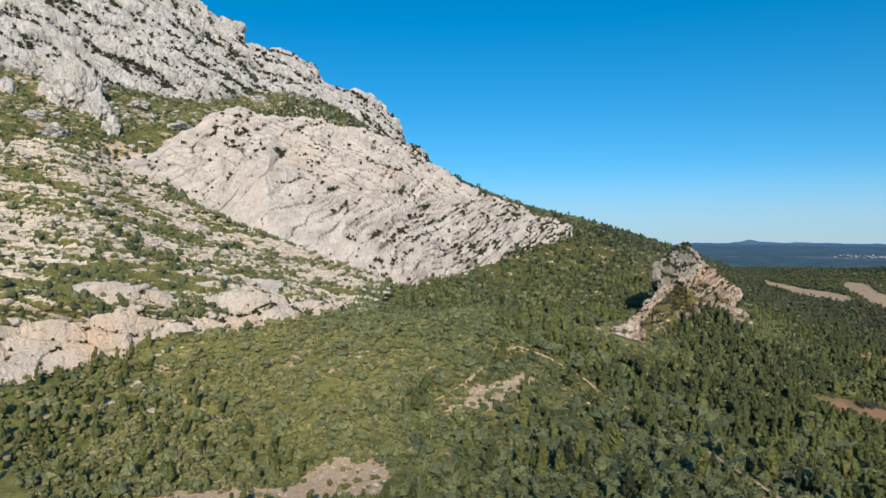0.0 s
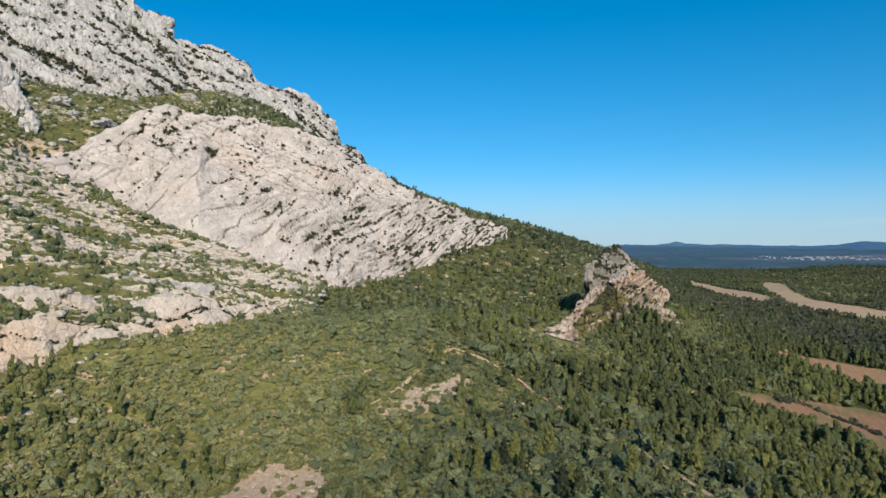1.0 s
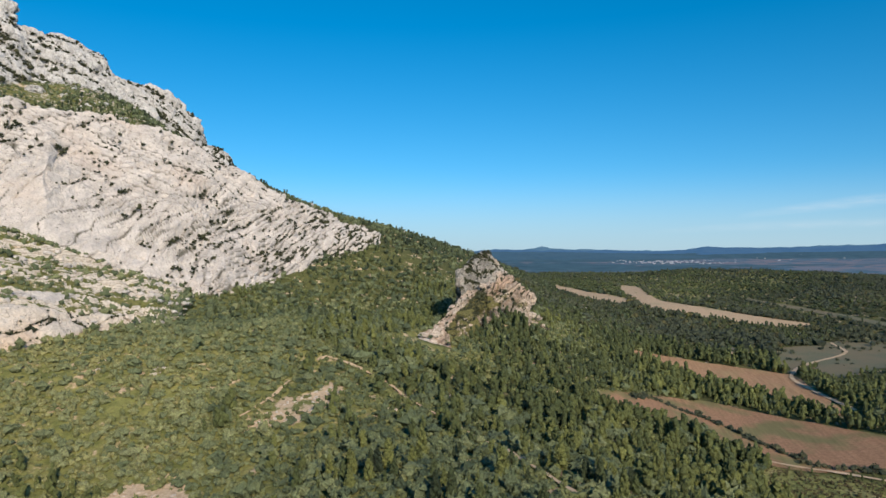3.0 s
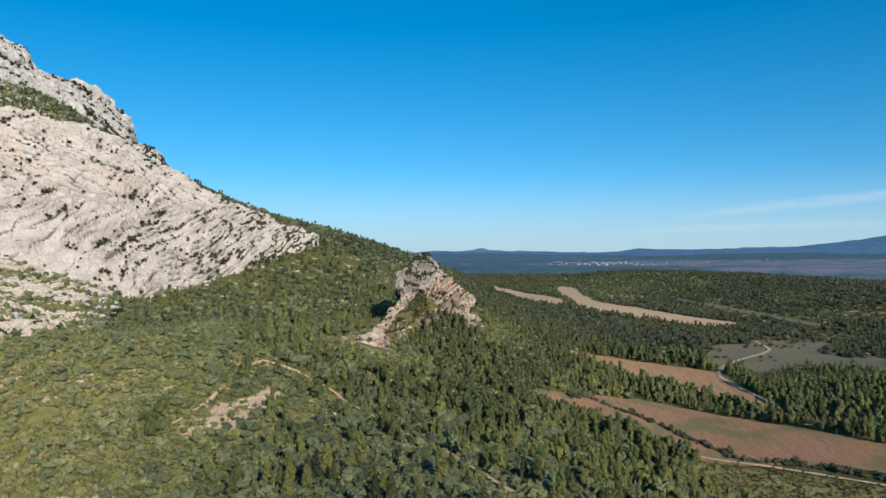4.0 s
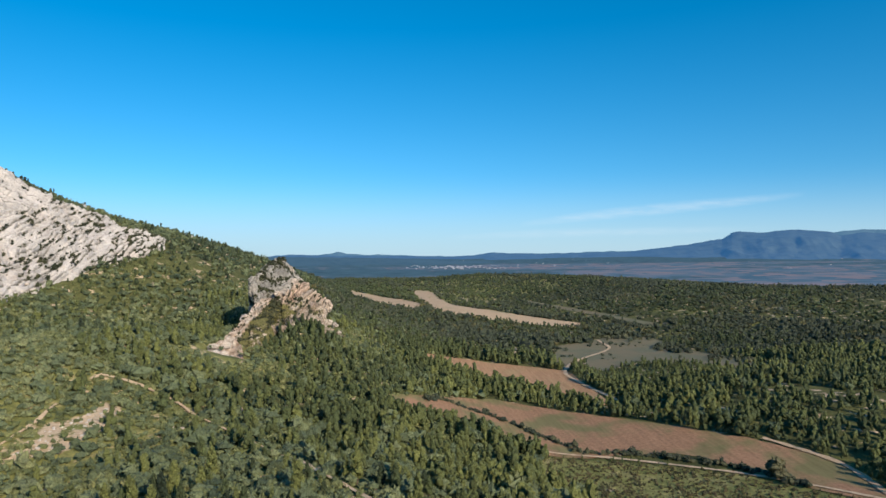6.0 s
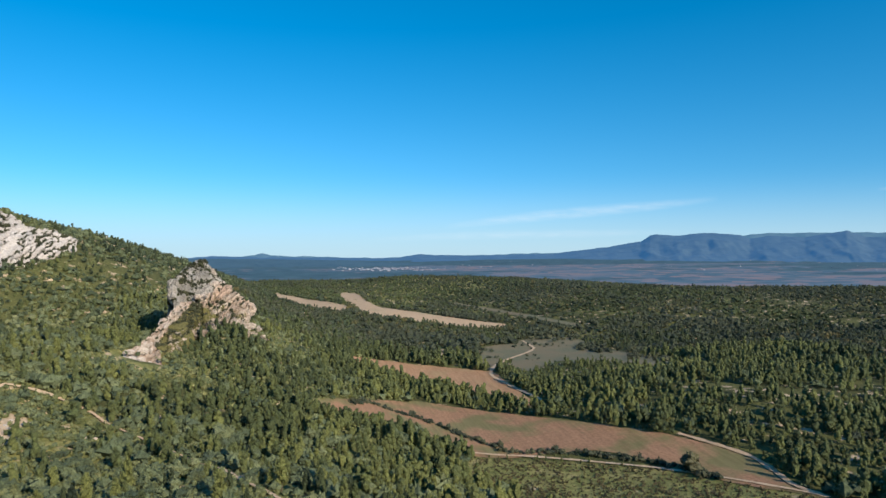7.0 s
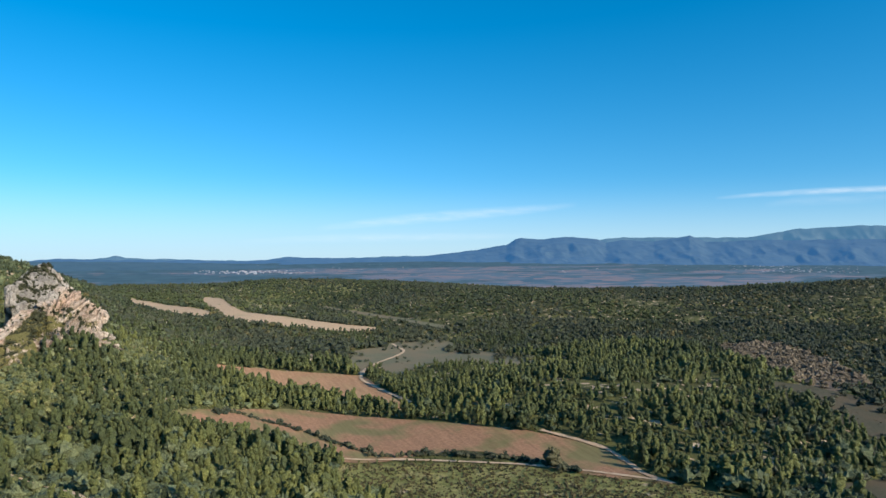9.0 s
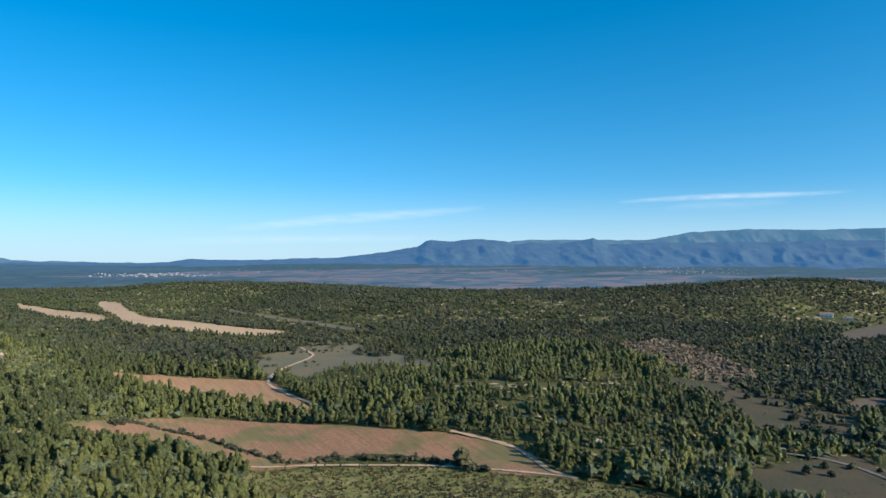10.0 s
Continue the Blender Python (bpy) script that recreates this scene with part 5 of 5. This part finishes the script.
# ---- boulders ----
def boulder_mesh(seed):
    bm = bmesh.new()
    bmesh.ops.create_icosphere(bm, subdivisions=3, radius=1.0)
    co = np.array([v.co[:] for v in bm.verts])
    r = 1 + 0.5 * broken(co, (0.9, 0.9, 0.8), 0.5, seed) + 0.18 * fbm(co * 1.5, 3, seed)
    for v, k in zip(bm.verts, r):
        v.co = v.co * float(k)
        v.co.z = max(v.co.z * 0.7, -0.3)
    m = bpy.data.meshes.new("boulder")
    bm.to_mesh(m)
    bm.free()
    m.materials.append(M_BAND)
    return m


BOULDERS = [boulder_mesh(s) for s in range(5)]


def boulder(x, y, s, n, label="pale limestone boulder lying in the scrub"):
    ob = tagged(new("boulder", BOULDERS[n % 5]), label, "rock", "boulders on the slope")
    ob.matrix_basis = pose(x, y, float(ground_height(x, y)[0]) + 0.1, 0, 0, n * 67) @ Matrix.Diagonal((s * 1.2, s, s * 0.9, 1))


boulder(-108, 439, 6.5, 1, "large pale limestone outcrop among pines")
rng = np.random.default_rng(231)
for cx, cy, spread_m, count in [(-11, 458, 4, 6), (-2, 446, 4, 5), (-96, 394, 2.5, 5), (-202, 174, 3, 7), (-191, 167, 2, 5), (-203, 160, 2, 4), (-189, 239, 2, 4), (-178, 236, 2.5, 4), (-153, 236, 1.5, 3), (-147, 237, 1.5, 2), (-160, 168, 0.8, 2), (-215, 197, 3, 6), (-154, 238, 1, 2), (-145, 234, 1, 2), (-65, 239, 2, 5), (-223, 416, 4, 6), (-208, 456, 6, 8), (358, 427, 5, 4)]:
    for n in range(count):
        boulder(cx + rng.normal() * spread_m, cy + rng.normal() * spread_m, float(rng.uniform(0.5, 1.7)), int(rng.integers(0, 99)))


def loose_stones():
    rng = np.random.default_rng(241)
    stone = [clumps(np.random.default_rng(s), [(0, 0, 0.2)], [0.6], ICO, 0.6, 0.3) for s in range(6)]
    pts = []
    for poly, step, share in ((PATCH, 1.1, 0.5), (HOLLOW, 1.0, 0.35)):
        q = np.array(poly)
        x, y, _ = jittered(q[:, 0].min(), q[:, 0].max(), q[:, 1].min(), q[:, 1].max(), step, 243)
        ok = inside(x, y, poly) & (rng.random(len(x)) < share)
        pts.append(put(x[ok], y[ok]))
    pts = np.concatenate(pts)
    scatter("loose_stones", stone, pts, 0.25 + 1.1 * rng.random(len(pts)) ** 4, M_BAND, "pale loose stones on the bare slope", "stones")
    take = np.where((t_rock > 0.42) & (rng.random(len(t_rock)) < 0.03))[0]
    pts = terrace_p.reshape(-1, 3)[take] - (0, 0, 0.3)
    scatter("terrace_blocks", stone, pts, 0.6 + 3.2 * rng.random(len(pts)) ** 3, M_FACE, "broken pale blocks along the terraces", "stones")
    x, y, _ = jittered(-620, -180, 200, 780, 5.0, 245)
    ok = free(x, y, 0) & (broad(x, y) > 85) & (rng.random(len(x)) < 0.14 + 0.35 * vnoise(flat(x, y, 28), 247))
    pts = put(x[ok], y[ok])
    scatter("slope_blocks", stone, pts, 0.8 + 5.0 * rng.random(len(pts)) ** 3, M_CRAG, "pale rocks scattered on the high green slope", "stones")


loose_stones()


# ---- houses ----
M_WALL, _n, _l, _b = mat("lime_plaster", 0.9)
_l.new(ramp(_n, _l, tex(_n, _l, 1.2, 4), [(0.3, (0.55, 0.52, 0.47)), (0.7, (0.75, 0.72, 0.66))]), _b.inputs["Base Color"])
M_TILE, _n, _l, _b = mat("clay_tiles", 0.9)
_l.new(ramp(_n, _l, tex(_n, _l, 2.0, 4), [(0.3, (0.22, 0.15, 0.11)), (0.7, (0.36, 0.26, 0.20))]), _b.inputs["Base Color"])
M_DARK, _n, _l, _b = mat("shutter_paint", 0.6)
_l.new(ramp(_n, _l, tex(_n, _l, 3.0, 3), [(0.3, (0.05, 0.05, 0.045)), (0.7, (0.10, 0.09, 0.08))]), _b.inputs["Base Color"])


def box_bm(bm, x0, x1, y0, y1, z0, z1):
    out = bmesh.ops.create_cube(bm, size=1.0)["verts"]
    for v in out:
        v.co = ((x0 + x1) / 2 + v.co.x * (x1 - x0), (y0 + y1) / 2 + v.co.y * (y1 - y0), (z0 + z1) / 2 + v.co.z * (z1 - z0))


def part(name, bm, material, parent, label=""):
    m = bpy.data.meshes.new(name)
    bm.to_mesh(m)
    bm.free()
    return thing(name, m, material, label, parent=parent)


def house(x, y, turn, w, d, h, label):
    root = tagged(new("house"), label, "house", "houses in the woods")
    root.matrix_basis = pose(x, y, float(ground_height(x, y)[0]) - 0.3, 0, 0, turn)
    bm = bmesh.new()
    box_bm(bm, -w / 2, w / 2, -d / 2, d / 2, 0, h)
    part("wall", bm, M_WALL, root)
    bm = bmesh.new()
    e = 0.5
    v = [bm.verts.new(q) for q in ((-w / 2 - e, -d / 2 - e, h), (w / 2 + e, -d / 2 - e, h), (w / 2 + e, d / 2 + e, h), (-w / 2 - e, d / 2 + e, h), (-w / 2 - e, 0, h + d * 0.22), (w / 2 + e, 0, h + d * 0.22))]
    for f in ((0, 1, 5, 4), (2, 3, 4, 5), (0, 4, 3), (1, 2, 5), (0, 3, 2, 1)):
        bm.faces.new([v[i] for i in f])
    part("roof", bm, M_TILE, root, "clay tile roof")
    for n in range(3):
        bm = bmesh.new()
        cx = -w / 2 + w * (n + 0.5) / 3
        box_bm(bm, cx - 0.5, cx + 0.5, -d / 2 - 0.06, -d / 2 + 0.1, 0.1 if n == 1 else 1.0, 2.2)
        part("door" if n == 1 else "window", bm, M_DARK, root)


house(*FARM, -60, 14, 8, 4.5, "pale plastered farmhouse with a clay roof in the woods")
house(FARM[0] + 14, FARM[1] - 18, -60, 10, 6, 3.5, "low pale outbuilding with a clay roof")
house(10, 736, 5, 6, 4, 3.0, "small white hut with a clay roof at the wood's edge")


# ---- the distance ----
M_PLAIN, _n, _l, _b = mat("hazed_plain", 1.0)
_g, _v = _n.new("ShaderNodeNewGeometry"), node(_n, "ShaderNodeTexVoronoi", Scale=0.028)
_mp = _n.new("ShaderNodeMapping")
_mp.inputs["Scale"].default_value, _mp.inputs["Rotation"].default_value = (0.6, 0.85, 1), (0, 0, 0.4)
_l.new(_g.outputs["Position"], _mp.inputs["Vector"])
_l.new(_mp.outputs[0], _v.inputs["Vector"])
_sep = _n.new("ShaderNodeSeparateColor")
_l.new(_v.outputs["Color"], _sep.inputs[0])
# Aerial haze is in these blue field colours and their emission below.
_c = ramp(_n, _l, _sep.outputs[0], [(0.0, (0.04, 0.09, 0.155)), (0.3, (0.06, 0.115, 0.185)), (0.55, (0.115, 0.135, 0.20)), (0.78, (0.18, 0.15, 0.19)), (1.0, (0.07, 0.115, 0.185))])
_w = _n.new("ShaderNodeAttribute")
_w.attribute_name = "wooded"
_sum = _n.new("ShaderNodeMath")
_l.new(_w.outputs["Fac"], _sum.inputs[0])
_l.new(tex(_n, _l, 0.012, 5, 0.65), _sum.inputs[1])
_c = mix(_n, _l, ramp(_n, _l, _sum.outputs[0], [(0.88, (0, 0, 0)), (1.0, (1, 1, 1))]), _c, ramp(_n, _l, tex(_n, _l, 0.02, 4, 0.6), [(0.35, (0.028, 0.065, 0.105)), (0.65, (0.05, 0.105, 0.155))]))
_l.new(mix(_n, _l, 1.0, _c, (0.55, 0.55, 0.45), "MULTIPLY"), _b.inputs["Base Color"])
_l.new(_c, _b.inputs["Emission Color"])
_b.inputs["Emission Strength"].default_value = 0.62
M_TOWN, _n, _l, _b = mat("far_walls", 0.9)
_b.inputs["Base Color"].default_value = (0.30, 0.32, 0.37, 1)


def plain_height(r, deg=30.0):
    """The plain climbs gently to the foot of the mountains, less so to the west."""
    return 14 + (28 + 20 * np.clip((deg - 8) / 16, 0, 1)) * np.clip((r - 1700) / 2100, 0, 1)


def far_sector(name, r0, r1, material, label):
    nu, nv = 420, 150
    deg = np.linspace(-75, 80, nu)[:, None]
    az, r = np.radians(deg), np.linspace(r0, r1, nv)[None]
    p = np.stack([np.sin(az) * r, np.cos(az) * r, plain_height(r, deg) + 0 * az], -1)
    q = p.reshape(-1, 3)
    lumps = fbm(q / 260, 4, 401).reshape(nu, nv)
    p[..., 2] += np.clip((r - r0) / 600, 0, 1) * 3.0 * lumps
    ob = thing(name, raw_mesh(name, p.reshape(-1, 3), grid_faces(nu, nv)), material, label, "plain", "structure")
    wooded = 0.33 + 0.34 * np.clip((11 - deg) / 12, 0, 1) + 0.22 * np.clip((deg - 46) / 10, 0, 1) + 0.5 * np.clip((r - 2700) / 700, 0, 1) + 0.32 * fbm(q / (420, 150, 400), 3, 403).reshape(nu, nv)
    ob.data.attributes.new("wooded", "FLOAT", "POINT").data.foreach_set("value", np.clip(wooded, 0, 1).ravel().astype(np.float32))


def far_range(name, crest, dist, material, label, depth=350, seed=0, rough=1.0, spur=1.0):
    """A mountain range on the horizon with spurs and gullies: crest gives bearing in degrees and height in metres."""
    c = np.array(crest, float)
    n, rows = 900, 56
    az = np.linspace(c[0, 0], c[-1, 0], n)
    h = np.interp(az, c[:, 0], c[:, 1]) + 2.6 * rough * fbm(np.stack([az * 1.6, 0 * az, 0 * az], -1), 4, seed)
    v = np.linspace(0, 1, rows)[None]
    a = np.radians(az)[:, None]
    z0 = plain_height(dist - depth, az[:, None]) - 4
    rise = np.maximum(h[:, None] - z0, 2)
    q = np.stack([np.repeat(az[:, None], rows, 1) * 0.5 + 0.9 * v, np.repeat(v * 2.6, n, 0), 0 * v + 0 * a], -1).reshape(-1, 3)
    fold = (0.7 * ridged(q * 0.8, 2, seed + 5) + 0.5 * fbm(q * (2.2, 1.2, 1), 3, seed + 8)).reshape(n, rows)
    body = v * (1 - v) * 4
    z = z0 + rise * v ** 1.7 + body * 0.10 * rise * fold
    r = dist - depth * (1 - v) - spur * body * (0.30 * rise) * fold
    p = np.stack([np.sin(a) * r, np.cos(a) * r, z], -1)
    ob = thing(name, raw_mesh(name, p.reshape(-1, 3), grid_faces(n, rows)), material, label, "mountains", "structure")
    bald = np.clip((v - 0.72) / 0.28, 0, 1) * np.clip((rise - 60) / 60, 0, 1) + 0 * a
    ob.data.attributes.new("bald", "FLOAT", "POINT").data.foreach_set("value", bald.ravel().astype(np.float32))
    return ob


def mountain_material(name, wood, rock, haze_tint, glow):
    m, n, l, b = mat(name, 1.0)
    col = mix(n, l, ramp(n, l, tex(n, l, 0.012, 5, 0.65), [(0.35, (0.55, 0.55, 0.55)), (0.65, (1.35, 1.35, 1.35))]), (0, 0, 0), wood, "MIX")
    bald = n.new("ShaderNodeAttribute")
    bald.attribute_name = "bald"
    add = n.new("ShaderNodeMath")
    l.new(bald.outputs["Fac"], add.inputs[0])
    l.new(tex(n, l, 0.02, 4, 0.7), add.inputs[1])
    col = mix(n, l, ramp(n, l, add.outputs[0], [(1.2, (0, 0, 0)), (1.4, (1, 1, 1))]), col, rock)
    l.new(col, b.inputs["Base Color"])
    # Emission paints the blue aerial haze over the slopes.
    b.inputs["Emission Color"].default_value = (*haze_tint, 1)
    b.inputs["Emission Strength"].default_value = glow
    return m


M_HILLS = mountain_material("hazed_hills", (0.040, 0.056, 0.05), (0.20, 0.19, 0.17), (0.030, 0.106, 0.25), 0.9)
M_HILLS2 = mountain_material("hazed_far_hills", (0.04, 0.05, 0.05), (0.10, 0.10, 0.10), (0.075, 0.20, 0.35), 0.75)
M_RIDGE = mountain_material("hazed_ridge", (0.032, 0.045, 0.04), (0.1, 0.1, 0.1), (0.03, 0.088, 0.165), 0.85)
RANGE_NEAR = [(-8.7, 46), (-6.5, 65), (-4.0, 58), (5.3, 53), (6.1, 51), (8.4, 60), (9.7, 77), (13.6, 71), (21.0, 84), (23.6, 112), (25.2, 124), (26.5, 146), (27.6, 154), (28.3, 195), (28.8, 199), (30.6, 192), (32.5, 208), (34.9, 191), (35.5, 171), (36.9, 190), (39.2, 176), (41.8, 212), (41.8, 213), (42.9, 180), (43.6, 176), (46.1, 182), (56.1, 189), (62.0, 194)]
RANGE_FAR = [(-4.8, 45), (-3.3, 69), (-2.6, 83), (-1.9, 65), (6.1, 50), (8.4, 54), (21.3, 91), (24.7, 104), (36.7, 213), (45.8, 210), (46.6, 220), (49.1, 258), (53.5, 275), (56.8, 265), (62.0, 271)]
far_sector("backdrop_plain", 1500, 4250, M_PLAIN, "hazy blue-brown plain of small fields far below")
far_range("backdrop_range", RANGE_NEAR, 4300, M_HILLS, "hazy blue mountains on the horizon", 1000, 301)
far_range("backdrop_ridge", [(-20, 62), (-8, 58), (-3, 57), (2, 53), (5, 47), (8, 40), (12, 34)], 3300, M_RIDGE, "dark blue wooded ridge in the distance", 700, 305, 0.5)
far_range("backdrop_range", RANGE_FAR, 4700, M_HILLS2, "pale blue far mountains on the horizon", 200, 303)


def town(az0, az1, r0, r1, count, seed, label):
    """Far houses of a small town, each a gabled block."""
    rng = np.random.default_rng(seed)
    vs, fs = [], []
    shape = np.array([(-1, -1, 0), (1, -1, 0), (1, 1, 0), (-1, 1, 0), (-1, -1, 1), (1, -1, 1), (1, 1, 1), (-1, 1, 1), (-1, 0, 1.5), (1, 0, 1.5)], float)
    tri = np.array([(0, 1, 5), (0, 5, 4), (1, 2, 6), (1, 6, 5), (2, 3, 7), (2, 7, 6), (3, 0, 4), (3, 4, 7), (4, 5, 9), (4, 9, 8), (7, 8, 9), (7, 9, 6), (4, 8, 7), (5, 6, 9)])
    for k in range(count):
        a, r = np.radians(np.clip(rng.normal((az0 + az1) / 2, (az1 - az0) / 4), az0, az1)), rng.uniform(r0, r1)
        s = np.array([rng.uniform(1.5, 5), rng.uniform(1.5, 3), rng.uniform(1.2, 2.2)])
        vs.append(turned(shape * s, 0, 0, rng.uniform(0, 90)) + (math.sin(a) * r, math.cos(a) * r, float(plain_height(r, math.degrees(a)))))
        fs.append(tri + 10 * k)
    thing("far_town", raw_mesh("far_town", np.concatenate(vs), np.concatenate(fs), False), M_TOWN, label, "town", "stuff")


town(3, 12, 2450, 2800, 110, 501, "white houses of a far small town on the plain")
town(44, 53, 2700, 3300, 120, 503, "white houses of a far town below the mountains")
town(-5, 55, 2500, 3500, 34, 505, "scattered white farms on the far plain")

M_CLOUD = bpy.data.materials.new("thin_cloud")
M_CLOUD.use_nodes = True
_n, _l = M_CLOUD.node_tree.nodes, M_CLOUD.node_tree.links
_n.clear()
_att = _n.new("ShaderNodeAttribute")
_att.attribute_name = "body"
_m = _n.new("ShaderNodeMath")
_m.operation = "MULTIPLY"
_l.new(_att.outputs["Fac"], _m.inputs[0])
_l.new(ramp(_n, _l, tex(_n, _l, 0.006, 5, 0.6, (1, 1, 6)), [(0.3, (0.25, 0.25, 0.25)), (0.7, (1, 1, 1))]), _m.inputs[1])
_t, _e, _x, _o = _n.new("ShaderNodeBsdfTransparent"), _n.new("ShaderNodeEmission"), _n.new("ShaderNodeMixShader"), _n.new("ShaderNodeOutputMaterial")
# Emission stands in for sunlight on the thin cloud.
_e.inputs["Color"].default_value = (0.80, 0.88, 0.95, 1)
_l.new(_m.outputs[0], _x.inputs[0])
_l.new(_t.outputs[0], _x.inputs[1])
_l.new(_e.outputs[0], _x.inputs[2])
_l.new(_x.outputs[0], _o.inputs[0])


def cloud(az0, el0, az1, el1, thick, dense):
    n, rows = 90, 13
    k, v = np.linspace(0, 1, n)[:, None], np.linspace(-1, 1, rows)[None]
    az = np.radians(az0 + (az1 - az0) * k + 0 * v)
    el = np.radians(el0 + (el1 - el0) * k + thick * v * (0.5 + 0.5 * np.sin(k * 3.14)) + 0.1 * np.sin(k * 5))
    p = np.stack([np.sin(az) * 4800, np.cos(az) * 4800, 90 + 4800 * np.tan(el)], -1)
    ob = thing("cloud_streak", raw_mesh("cloud_streak", p.reshape(-1, 3), grid_faces(n, rows)), M_CLOUD, "thin white streak of high cloud", "cloud", "structure")
    body = dense * (1 - v**2) ** 1.5 * np.sin(k * 3.14) ** 0.7
    ob.data.attributes.new("body", "FLOAT", "POINT").data.foreach_set("value", body.ravel().astype(np.float32))


cloud(12.1, 2.10, 33.3, 4.23, 0.55, 0.36)
cloud(43.6, 4.45, 60.2, 4.94, 0.3, 0.5)
cloud(47.0, 3.87, 56.1, 4.33, 0.5, 0.15)
cloud(5.9, 1.01, 30.8, 1.80, 0.45, 0.2)
